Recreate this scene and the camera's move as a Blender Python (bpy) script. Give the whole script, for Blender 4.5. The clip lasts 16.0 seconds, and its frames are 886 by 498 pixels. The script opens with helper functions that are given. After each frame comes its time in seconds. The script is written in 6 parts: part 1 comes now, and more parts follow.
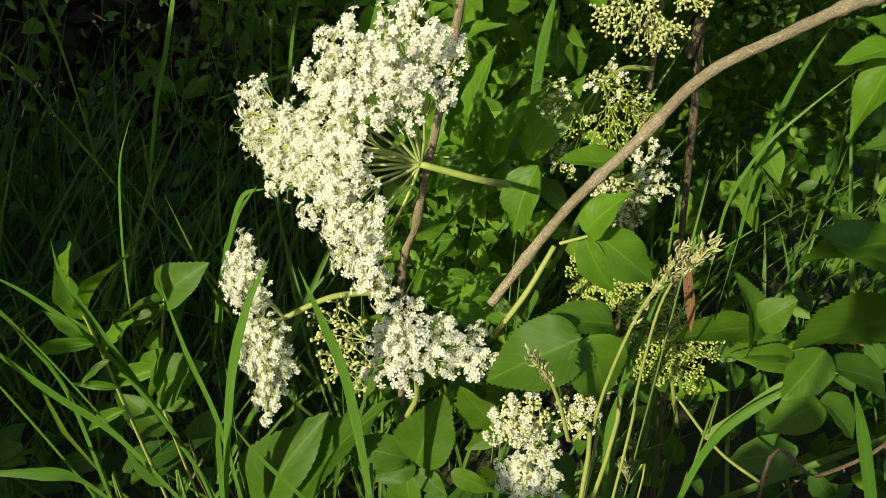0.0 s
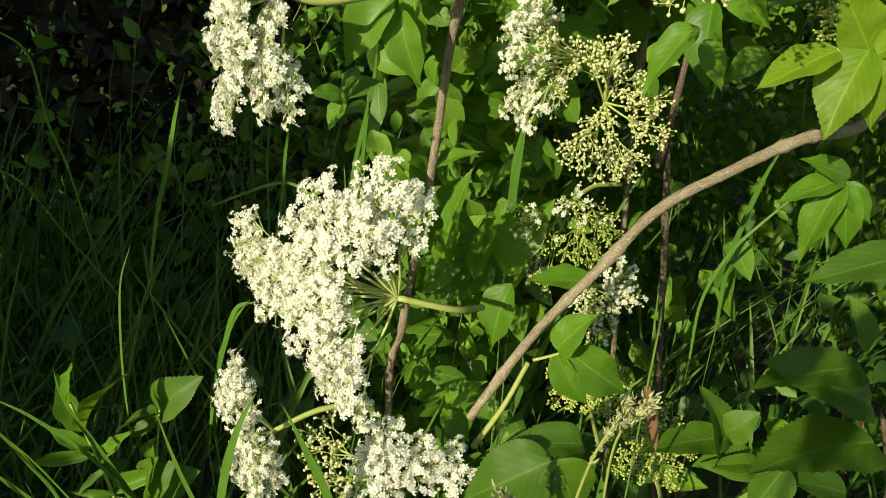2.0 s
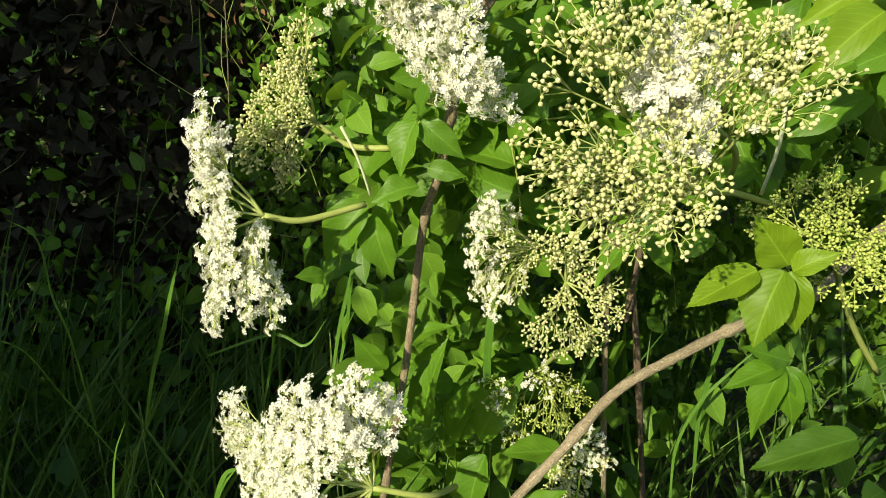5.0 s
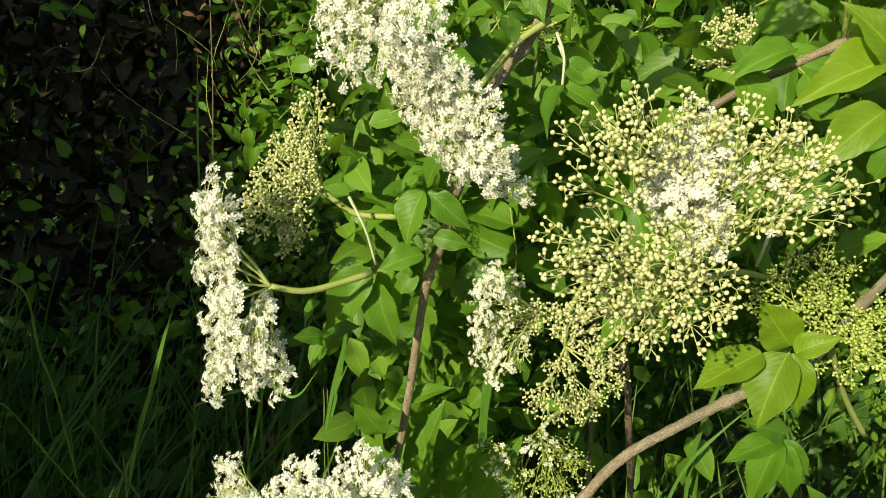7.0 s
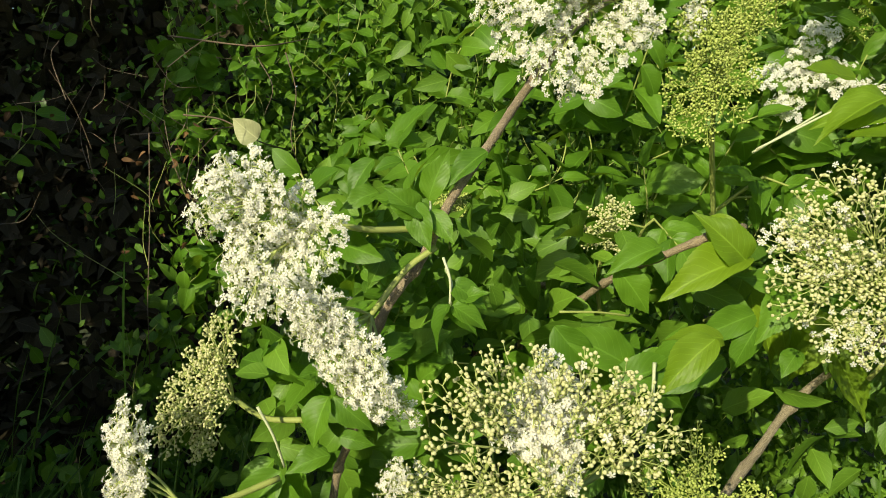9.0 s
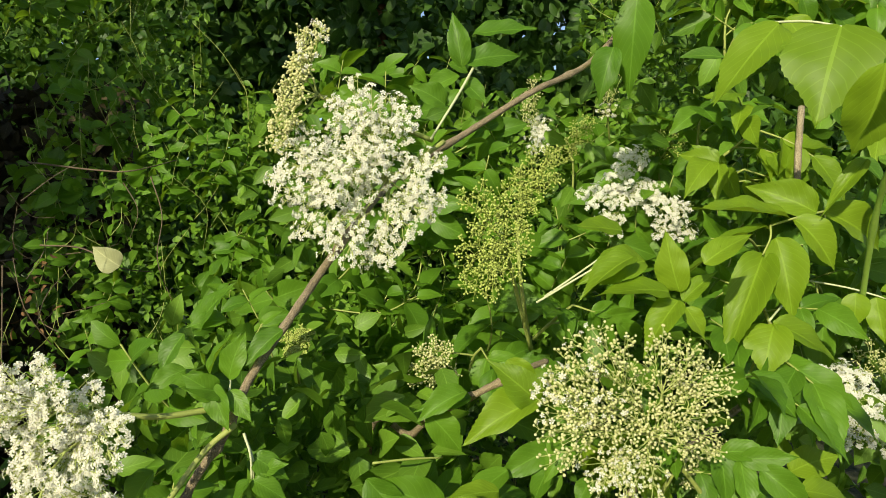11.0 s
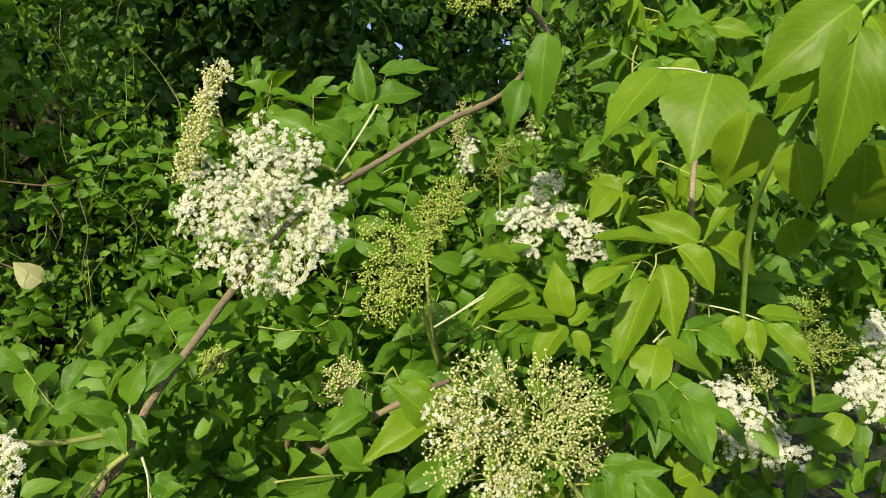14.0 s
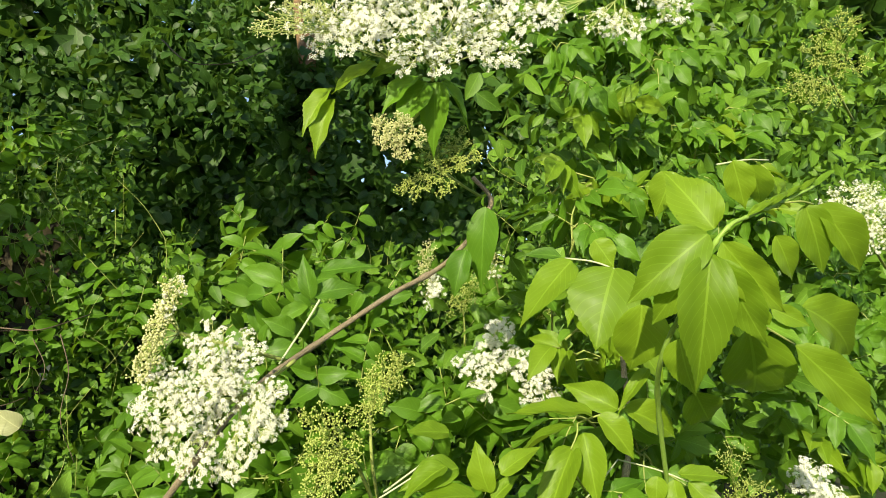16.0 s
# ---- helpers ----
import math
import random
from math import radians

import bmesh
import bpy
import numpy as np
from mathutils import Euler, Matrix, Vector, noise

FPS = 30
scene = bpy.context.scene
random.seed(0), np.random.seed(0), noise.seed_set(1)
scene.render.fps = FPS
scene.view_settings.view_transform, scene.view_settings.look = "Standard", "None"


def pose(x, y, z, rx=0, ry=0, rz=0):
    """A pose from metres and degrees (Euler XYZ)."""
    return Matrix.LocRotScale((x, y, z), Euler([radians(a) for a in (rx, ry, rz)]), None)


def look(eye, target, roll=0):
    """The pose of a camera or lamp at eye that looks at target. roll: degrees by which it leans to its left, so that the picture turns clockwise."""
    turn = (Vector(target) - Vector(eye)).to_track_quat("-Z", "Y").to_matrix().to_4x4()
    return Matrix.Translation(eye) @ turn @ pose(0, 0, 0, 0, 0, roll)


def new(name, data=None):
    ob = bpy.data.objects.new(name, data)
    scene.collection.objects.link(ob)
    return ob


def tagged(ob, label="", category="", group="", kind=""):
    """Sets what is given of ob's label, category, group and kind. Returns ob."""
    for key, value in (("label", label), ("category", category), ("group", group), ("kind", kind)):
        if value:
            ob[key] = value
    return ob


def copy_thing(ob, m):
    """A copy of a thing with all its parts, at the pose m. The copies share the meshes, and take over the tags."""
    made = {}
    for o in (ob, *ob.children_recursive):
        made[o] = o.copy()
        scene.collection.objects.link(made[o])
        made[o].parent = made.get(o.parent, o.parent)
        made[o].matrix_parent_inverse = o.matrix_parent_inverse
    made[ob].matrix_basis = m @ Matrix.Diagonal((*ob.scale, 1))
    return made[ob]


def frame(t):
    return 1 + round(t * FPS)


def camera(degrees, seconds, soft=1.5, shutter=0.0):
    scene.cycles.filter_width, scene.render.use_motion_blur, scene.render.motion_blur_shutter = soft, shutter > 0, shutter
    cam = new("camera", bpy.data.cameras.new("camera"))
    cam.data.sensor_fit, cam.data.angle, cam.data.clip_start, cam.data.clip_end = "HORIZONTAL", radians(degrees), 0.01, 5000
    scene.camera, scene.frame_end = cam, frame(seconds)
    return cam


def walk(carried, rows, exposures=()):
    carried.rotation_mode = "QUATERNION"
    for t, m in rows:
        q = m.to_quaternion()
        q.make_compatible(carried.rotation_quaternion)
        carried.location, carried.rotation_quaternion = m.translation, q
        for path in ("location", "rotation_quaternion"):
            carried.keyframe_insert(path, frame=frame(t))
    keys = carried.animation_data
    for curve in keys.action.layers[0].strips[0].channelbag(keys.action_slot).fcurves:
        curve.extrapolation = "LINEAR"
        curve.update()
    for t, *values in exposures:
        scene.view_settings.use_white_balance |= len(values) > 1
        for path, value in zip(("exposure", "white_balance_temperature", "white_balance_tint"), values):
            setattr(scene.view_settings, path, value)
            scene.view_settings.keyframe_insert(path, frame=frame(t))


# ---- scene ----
cam = camera(67.1, 16.0, soft=0.8)
PATH = [
    (0, (0.02, -0.008, 0.902), (0.013, 1.738, -0.074), 3.2),
    (0.5, (0.022, -0.009, 0.914), (0.01, 1.759, -0.023), 3.1),
    (1, (0.026, -0.008, 0.928), (-0.002, 1.776, 0.023), 2.5),
    (1.5, (0.029, -0.009, 0.942), (0.004, 1.791, 0.07), 2.2),
    (2, (0.034, -0.011, 0.955), (0.009, 1.804, 0.114), 2.1),
    (2.5, (0.034, -0.012, 0.964), (0.005, 1.815, 0.149), 1.8),
    (3, (0.038, -0.014, 0.984), (0.008, 1.829, 0.208), 1.4),
    (3.5, (0.042, -0.015, 0.996), (0.002, 1.839, 0.247), 1.1),
    (4, (0.047, -0.015, 1.005), (0.016, 1.847, 0.275), 0.7),
    (4.5, (0.048, -0.016, 1.018), (0.011, 1.862, 0.33), 0.3),
    (5, (0.053, -0.017, 1.034), (0.013, 1.884, 0.412), 0.6),
    (5.2, (0.053, -0.018, 1.042), (0.007, 1.889, 0.441), 0.4),
    (7.3, (0.029, -0.009, 1.073), (0.086, 1.916, 0.533), 2.2),
    (7.5, (0.033, -0.012, 1.082), (0.099, 1.921, 0.571), 2.1),
    (8, (0.047, -0.02, 1.111), (0.162, 1.933, 0.699), 1.8),
    (8.5, (0.054, -0.027, 1.133), (0.191, 1.935, 0.773), 1.7),
    (9, (0.062, -0.036, 1.15), (0.242, 1.935, 0.862), 1.5),
    (9.5, (0.082, -0.048, 1.172), (0.332, 1.926, 0.976), 0.6),
    (10, (0.099, -0.061, 1.195), (0.398, 1.914, 1.099), 0.5),
    (10.2, (0.108, -0.067, 1.206), (0.441, 1.905, 1.142), 0.2),
    (12.3, (0.163, -0.112, 1.231), (0.698, 1.814, 1.168), -1.3),
    (12.5, (0.163, -0.114, 1.232), (0.704, 1.81, 1.173), -0.9),
    (13, (0.164, -0.119, 1.233), (0.712, 1.804, 1.172), -0.8),
    (13.5, (0.169, -0.126, 1.237), (0.739, 1.79, 1.183), -0.5),
    (14, (0.175, -0.134, 1.243), (0.76, 1.778, 1.203), -0.6),
    (14.5, (0.182, -0.149, 1.263), (0.765, 1.764, 1.287), -0.7),
    (15, (0.186, -0.174, 1.287), (0.773, 1.735, 1.383), -0.4),
    (15.5, (0.197, -0.205, 1.309), (0.791, 1.699, 1.456), -1.1),
    (16, (0.216, -0.238, 1.336), (0.812, 1.656, 1.572), -1.4),
]
walk(cam, [(t, look(eye, target, roll)) for t, eye, target, roll in PATH],
     exposures=[(0, 0.08), (2.5, 0.22), (5, 0.34), (7.5, 0.15), (10, 0.04), (13.5, 0.02), (14.5, 0.06), (16, 0.40)])

# ---- light ----
SUN = Vector((0.52, 0.76, -0.40)).normalized()      # the way the sunlight travels
world = bpy.data.worlds.new("sky")
scene.world = world
world.use_nodes = True
wn = world.node_tree.nodes
sky = wn.new("ShaderNodeTexSky")
sky.sky_type, sky.sun_disc = "NISHITA", False
sky.sun_elevation, sky.sun_rotation = math.asin(-SUN.z), math.atan2(-SUN.x, -SUN.y)
wn["Background"].inputs["Strength"].default_value = 0.15
world.node_tree.links.new(sky.outputs[0], wn["Background"].inputs["Color"])
lamp = bpy.data.lights.new("sun", "SUN")
lamp.energy, lamp.angle, lamp.color = 6.1, radians(0.55), (0.97, 0.88, 0.62)
new("sun", lamp).matrix_basis = look((-3, -5, 6), Vector((-3, -5, 6)) + SUN)


# ---- materials ----
def material(name):
    m = bpy.data.materials.new(name)
    m.use_nodes = True
    n, l = m.node_tree.nodes, m.node_tree.links
    return m, n, l, n["Principled BSDF"]


def maths(n, l, op, a, b=None, c=None):
    k = n.new("ShaderNodeMath")
    k.operation = op
    for i, v in enumerate((a, b, c)):
        if v is None:
            continue
        if isinstance(v, (int, float)):
            k.inputs[i].default_value = v
        else:
            l.new(v, k.inputs[i])
    return k.outputs[0]


def mixed(n, l, fac, a, b, blend="MIX"):
    k = n.new("ShaderNodeMix")
    k.data_type, k.blend_type = "RGBA", blend
    for i, v in ((0, fac), (6, a), (7, b)):
        if isinstance(v, (int, float)):
            k.inputs[i].default_value = v
        elif isinstance(v, tuple):
            k.inputs[i].default_value = (*v, 1)
        else:
            l.new(v, k.inputs[i])
    return k.outputs[2]


def noise_of(n, l, scale, detail=3, vector=None, rough=0.55):
    k = n.new("ShaderNodeTexNoise")
    k.inputs["Scale"].default_value, k.inputs["Detail"].default_value = scale, detail
    k.inputs["Roughness"].default_value = rough
    if vector is not None:
        l.new(vector, k.inputs["Vector"])
    return k.outputs["Fac"]


def ramp(n, l, fac, *stops):
    k = n.new("ShaderNodeValToRGB")
    e = k.color_ramp.elements
    while len(e) < len(stops):
        e.new(0.5)
    for i, (at, c) in enumerate(stops):
        e[i].position, e[i].color = at, (*c, 1)
    l.new(fac, k.inputs[0])
    return k.outputs[0]


def bumped(n, l, b, height, strength, distance):
    k = n.new("ShaderNodeBump")
    k.inputs["Strength"].default_value, k.inputs["Distance"].default_value = strength, distance
    l.new(height, k.inputs["Height"])
    l.new(k.outputs[0], b.inputs["Normal"])
    return k.outputs[0]


def leaf_material(name, dark, light, glow, through_it=0.35, veins=9.0, gloss=0.45, island=False, vein_tint=0.28, bump=0.2):
    """Leaf blade: two greens by piece, blotches, midrib and side veins, and light shining through."""
    m, n, l, b = material(name)
    if island:
        r = n.new("ShaderNodeNewGeometry").outputs["Random Per Island"]
    else:
        r = n.new("ShaderNodeObjectInfo").outputs["Random"]
    co = n.new("ShaderNodeTexCoord")
    uv = n.new("ShaderNodeSeparateXYZ")
    l.new(co.outputs["UV"], uv.inputs[0])
    u, v = uv.outputs[0], uv.outputs[1]
    side = maths(n, l, "ABSOLUTE", maths(n, l, "SUBTRACT", v, 0.5))
    rib = maths(n, l, "LESS_THAN", side, 0.022)
    run = maths(n, l, "SUBTRACT", maths(n, l, "MULTIPLY", u, veins), maths(n, l, "MULTIPLY", side, veins * 0.75))
    wave = maths(n, l, "PINGPONG", run, 0.5)
    vein = maths(n, l, "LESS_THAN", wave, 0.05)
    mask = maths(n, l, "MAXIMUM", rib, maths(n, l, "MULTIPLY", vein, 0.55))
    blotch = noise_of(n, l, 60, 4, n.new("ShaderNodeNewGeometry").outputs["Position"])
    base = mixed(n, l, maths(n, l, "MULTIPLY_ADD", blotch, 0.5, maths(n, l, "SUBTRACT", maths(n, l, "MULTIPLY", r, 0.9), 0.2)), dark, light)
    drift = noise_of(n, l, 14, 3, n.new("ShaderNodeNewGeometry").outputs["Position"])
    base = mixed(n, l, maths(n, l, "MULTIPLY", maths(n, l, "GREATER_THAN", noise_of(n, l, 230, 3, n.new("ShaderNodeNewGeometry").outputs["Position"]), 0.70), 0.55), base, tuple(c * 0.45 for c in dark))
    base = mixed(n, l, maths(n, l, "MULTIPLY", drift, 0.45), base, tuple(c * 0.72 for c in light))
    base = mixed(n, l, maths(n, l, "MULTIPLY", mask, vein_tint), base, tuple(min(1, c * 1.9 + 0.03) for c in light))
    l.new(base, b.inputs["Base Color"])
    l.new(maths(n, l, "MULTIPLY_ADD", blotch, 0.3, gloss - 0.12), b.inputs["Roughness"])
    b.inputs["Specular IOR Level"].default_value = 0.28
    relief = maths(n, l, "ADD", maths(n, l, "MULTIPLY", wave, 0.7), maths(n, l, "MULTIPLY", blotch, 1.3))
    nor = bumped(n, l, b, maths(n, l, "SUBTRACT", relief, maths(n, l, "MULTIPLY", rib, 0.6)), bump, 0.0010)
    t = n.new("ShaderNodeBsdfTranslucent")
    l.new(mixed(n, l, 0.75, base, glow), t.inputs["Color"])
    l.new(nor, t.inputs["Normal"])
    mix = n.new("ShaderNodeMixShader")
    mix.inputs[0].default_value = through_it
    l.new(b.outputs[0], mix.inputs[1])
    l.new(t.outputs[0], mix.inputs[2])
    l.new(mix.outputs[0], n["Material Output"].inputs["Surface"])
    return m


def soft_material(name, a, b_col, through_it, scale=300.0, rough=0.6, island=True):
    """Petals, buds and green stalks: two tones, slightly translucent."""
    m, n, l, b = material(name)
    r = n.new("ShaderNodeNewGeometry").outputs["Random Per Island"] if island else noise_of(n, l, scale, 2)
    g = noise_of(n, l, scale, 2, n.new("ShaderNodeNewGeometry").outputs["Position"])
    c = mixed(n, l, maths(n, l, "MULTIPLY_ADD", g, 0.5, maths(n, l, "MULTIPLY", r, 0.6)), a, b_col)
    l.new(c, b.inputs["Base Color"])
    b.inputs["Roughness"].default_value = rough
    b.inputs["Specular IOR Level"].default_value = 0.3
    bumped(n, l, b, g, 0.2, 0.0006)
    t = n.new("ShaderNodeBsdfTranslucent")
    l.new(c, t.inputs["Color"])
    mix = n.new("ShaderNodeMixShader")
    mix.inputs[0].default_value = through_it
    l.new(b.outputs[0], mix.inputs[1])
    l.new(t.outputs[0], mix.inputs[2])
    l.new(mix.outputs[0], n["Material Output"].inputs["Surface"])
    return m


def bark_material(name, dark, mid, pale):
    """Smooth young bark: long streaks, broad darker patches and scattered pale corky spots."""
    m, n, l, b = material(name)
    p = n.new("ShaderNodeNewGeometry").outputs["Position"]
    co = n.new("ShaderNodeTexCoord")
    stretch = n.new("ShaderNodeMapping")
    stretch.inputs["Scale"].default_value = (1, 9, 1)
    l.new(co.outputs["UV"], stretch.inputs[0])
    grain = noise_of(n, l, 12, 5, stretch.outputs[0], 0.6)
    fine = noise_of(n, l, 900, 3, p)
    spots = noise_of(n, l, 420, 1, p)
    patch = noise_of(n, l, 28, 4, p)
    base = ramp(n, l, maths(n, l, "MULTIPLY_ADD", fine, 0.35, maths(n, l, "MULTIPLY", grain, 0.65)), (0.40, dark), (0.5, mid), (0.62, pale))
    base = mixed(n, l, maths(n, l, "MULTIPLY", ramp(n, l, patch, (0.46, (0, 0, 0)), (0.66, (1, 1, 1))), 0.40), base, dark)
    wart = ramp(n, l, spots, (0.66, (0, 0, 0)), (0.71, (1, 1, 1)))
    base = mixed(n, l, maths(n, l, "MULTIPLY", wart, 0.6), base, pale)
    l.new(base, b.inputs["Base Color"])
    b.inputs["Roughness"].default_value = 0.62
    bumped(n, l, b, maths(n, l, "MULTIPLY_ADD", wart, 0.8, maths(n, l, "ADD", grain, maths(n, l, "MULTIPLY", fine, 0.4))), 0.7, 0.0012)
    return m


def soil_material(name):
    m, n, l, b = material(name)
    p = n.new("ShaderNodeNewGeometry").outputs["Position"]
    a, c = noise_of(n, l, 3, 6, p), noise_of(n, l, 45, 5, p)
    base = ramp(n, l, a, (0.3, (0.024, 0.02, 0.012)), (0.5, (0.035, 0.05, 0.014)), (0.75, (0.045, 0.08, 0.018)))
    base = mixed(n, l, maths(n, l, "MULTIPLY", c, 0.5), base, (0.05, 0.042, 0.022))
    l.new(base, b.inputs["Base Color"])
    b.inputs["Roughness"].default_value = 0.95
    bumped(n, l, b, c, 0.9, 0.02)
    return m


LEAF = leaf_material("elder_leaf_green", (0.058, 0.15, 0.010), (0.120, 0.255, 0.016), (0.30, 0.50, 0.02))
YOUNG = leaf_material("young_leaf_green", (0.105, 0.205, 0.010), (0.205, 0.330, 0.016), (0.43, 0.58, 0.03), 0.40)
ROUGH_LEAF = leaf_material("bramble_leaf_green", (0.040, 0.105, 0.007), (0.085, 0.175, 0.011), (0.24, 0.42, 0.015), 0.32, 8.0, 0.52, False, 0.28, 0.14)
HEDGE_LEAF = leaf_material("hedge_leaf_green", (0.028, 0.088, 0.008), (0.160, 0.305, 0.026), (0.28, 0.46, 0.02), 0.3, 7.0, 0.45, True)
LOW_LEAF = leaf_material("undergrowth_green", (0.025, 0.075, 0.010), (0.07, 0.16, 0.02), (0.20, 0.38, 0.03), 0.3, 8.0, 0.45, True)
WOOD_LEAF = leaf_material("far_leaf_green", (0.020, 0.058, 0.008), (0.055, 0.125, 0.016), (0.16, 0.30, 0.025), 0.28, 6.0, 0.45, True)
GRASS = leaf_material("grass_green", (0.06, 0.15, 0.015), (0.10, 0.22, 0.03), (0.28, 0.46, 0.04), 0.3, 0.5, 0.4, False, 0.2)
GRASS_STUFF = leaf_material("fine_grass_green", (0.04, 0.11, 0.012), (0.11, 0.21, 0.03), (0.28, 0.46, 0.04), 0.3, 0.5, 0.45, True, 0.2)
# blackish brown: the hollow's deep shade put into the leaf colour
HOLLOW_DARK = leaf_material("hollow_dark_leaf", (0.030, 0.025, 0.012), (0.072, 0.058, 0.026), (0.06, 0.046, 0.02), 0.1, 7.0, 0.75, True)
PALE_LEAF = leaf_material("yellowed_leaf", (0.38, 0.42, 0.20), (0.5, 0.52, 0.28), (0.5, 0.52, 0.25), 0.3)
DRY_LEAF = leaf_material("dry_brown_leaf", (0.11, 0.055, 0.022), (0.20, 0.11, 0.045), (0.2, 0.11, 0.04), 0.15, 7.0, 0.7, True)
PETAL = soft_material("petal_white", (0.86, 0.86, 0.77), (0.91, 0.91, 0.87), 0.50)
ANTHER = soft_material("anther_cream", (0.84, 0.79, 0.54), (0.90, 0.87, 0.68), 0.15)
BUD = soft_material("bud_cream", (0.58, 0.60, 0.24), (0.78, 0.77, 0.46), 0.34)
GREEN_BUD = soft_material("bud_green", (0.34, 0.44, 0.07), (0.54, 0.61, 0.18), 0.18)
STALK = soft_material("stalk_green", (0.22, 0.30, 0.06), (0.40, 0.44, 0.13), 0.12, 90.0, 0.5, False)
RAY = soft_material("ray_pale_green", (0.42, 0.52, 0.13), (0.60, 0.66, 0.26), 0.36, 90.0, 0.5, False)
GREEN_RAY = soft_material("ray_green", (0.30, 0.40, 0.06), (0.42, 0.50, 0.12), 0.32, 90.0, 0.5, False)
SHOOT_GREEN = soft_material("green_shoot", (0.18, 0.32, 0.04), (0.30, 0.45, 0.09), 0.12, 90.0, 0.45, False)
SHEATH = soft_material("grass_sheath_green", (0.08, 0.15, 0.03), (0.16, 0.24, 0.05), 0.1, 90.0, 0.5, False)
PALE_STALK = soft_material("stalk_pale", (0.42, 0.48, 0.26), (0.55, 0.58, 0.38), 0.1, 90.0, 0.45, False)
BARK = bark_material("elder_bark", (0.13, 0.10, 0.055), (0.32, 0.265, 0.165), (0.56, 0.49, 0.35))
CANE_BARK = bark_material("brown_cane_bark", (0.12, 0.09, 0.05), (0.28, 0.22, 0.135), (0.44, 0.37, 0.25))
DARK_BARK = bark_material("dark_bark", (0.05, 0.035, 0.022), (0.13, 0.09, 0.055), (0.26, 0.2, 0.13))
TWIG = bark_material("brown_twig", (0.06, 0.042, 0.024), (0.14, 0.10, 0.06), (0.28, 0.21, 0.13))
TRUNK_BARK = bark_material("young_trunk_bark", (0.10, 0.055, 0.022), (0.22, 0.125, 0.05), (0.34, 0.22, 0.11))
SOIL = soil_material("dark_soil")
HUSK = soft_material("dry_husk", (0.40, 0.46, 0.20), (0.64, 0.60, 0.36), 0.35)


# ---- building helpers ----
def part(name, data, parent=None, label="", at=None):
    """Links a mesh as one object under a thing or a part; at is its pose in the world."""
    ob = new(name, data)
    if parent is not None:
        ob.parent = parent
        ob.matrix_parent_inverse = parent.matrix_basis.inverted()
    if at is not None:
        ob.matrix_basis = at
    if label:
        ob["label"] = label
    return ob


def thing(name, at, label, category, group="", kind=""):
    ob = new(name)
    ob.empty_display_size = 0.02
    ob.matrix_basis = Matrix.Translation(at)
    return tagged(ob, label, category, group, kind)


def mesh_of(name, verts, faces, mat, uvs=None, smooth=True):
    me = bpy.data.meshes.new(name)
    me.from_pydata(np.asarray(verts, float).tolist(), [], np.asarray(faces).tolist() if isinstance(faces, np.ndarray) else faces)
    me.materials.append(mat)
    if uvs is not None:
        lay = me.uv_layers.new(name="UVMap")
        idx = np.empty(len(me.loops), int)
        me.loops.foreach_get("vertex_index", idx)
        lay.data.foreach_set("uv", np.asarray(uvs, np.float32)[idx].ravel())
    if smooth:
        me.polygons.foreach_set("use_smooth", [True] * len(me.polygons))
    me.update()
    return me


def unit(v):
    v = np.asarray(v, float)
    return v / (np.linalg.norm(v, axis=-1, keepdims=True) + 1e-12)


def scatter(tv, tf, tuv, pos, along, normal, length, width):
    """Copies of a template (y along, z its face) as one set of arrays."""
    along = unit(along)
    normal = normal - (normal * along).sum(1, keepdims=True) * along
    normal = unit(normal)
    side = np.cross(along, normal)
    length, width = np.asarray(length, float), np.asarray(width, float)
    v = (pos[:, None, :] + tv[None, :, 0, None] * side[:, None, :] * width[:, None, None]
         + tv[None, :, 1, None] * along[:, None, :] * length[:, None, None]
         + tv[None, :, 2, None] * normal[:, None, :] * length[:, None, None])
    n, k = len(pos), len(tv)
    f = (tf[None] + (np.arange(n) * k)[:, None, None]).reshape(-1, tf.shape[1])
    return v.reshape(-1, 3), f, np.tile(tuv, (n, 1))


def smooth_line(points, steps=6):
    """A Catmull-Rom line through the points."""
    p = np.array(points, float)
    if len(p) < 3:
        s = np.linspace(0, 1, steps + 1)[:, None]
        return p[0] * (1 - s) + p[-1] * s
    q = np.vstack([2 * p[0] - p[1], p, 2 * p[-1] - p[-2]])
    out = []
    for i in range(1, len(q) - 2):
        for s in np.linspace(0, 1, steps, endpoint=False):
            a, b, c, d = q[i - 1], q[i], q[i + 1], q[i + 2]
            out.append(0.5 * (2 * b + (c - a) * s + (2 * a - 5 * b + 4 * c - d) * s * s + (3 * b - a - 3 * c + d) * s ** 3))
    out.append(p[-1])
    return np.array(out)


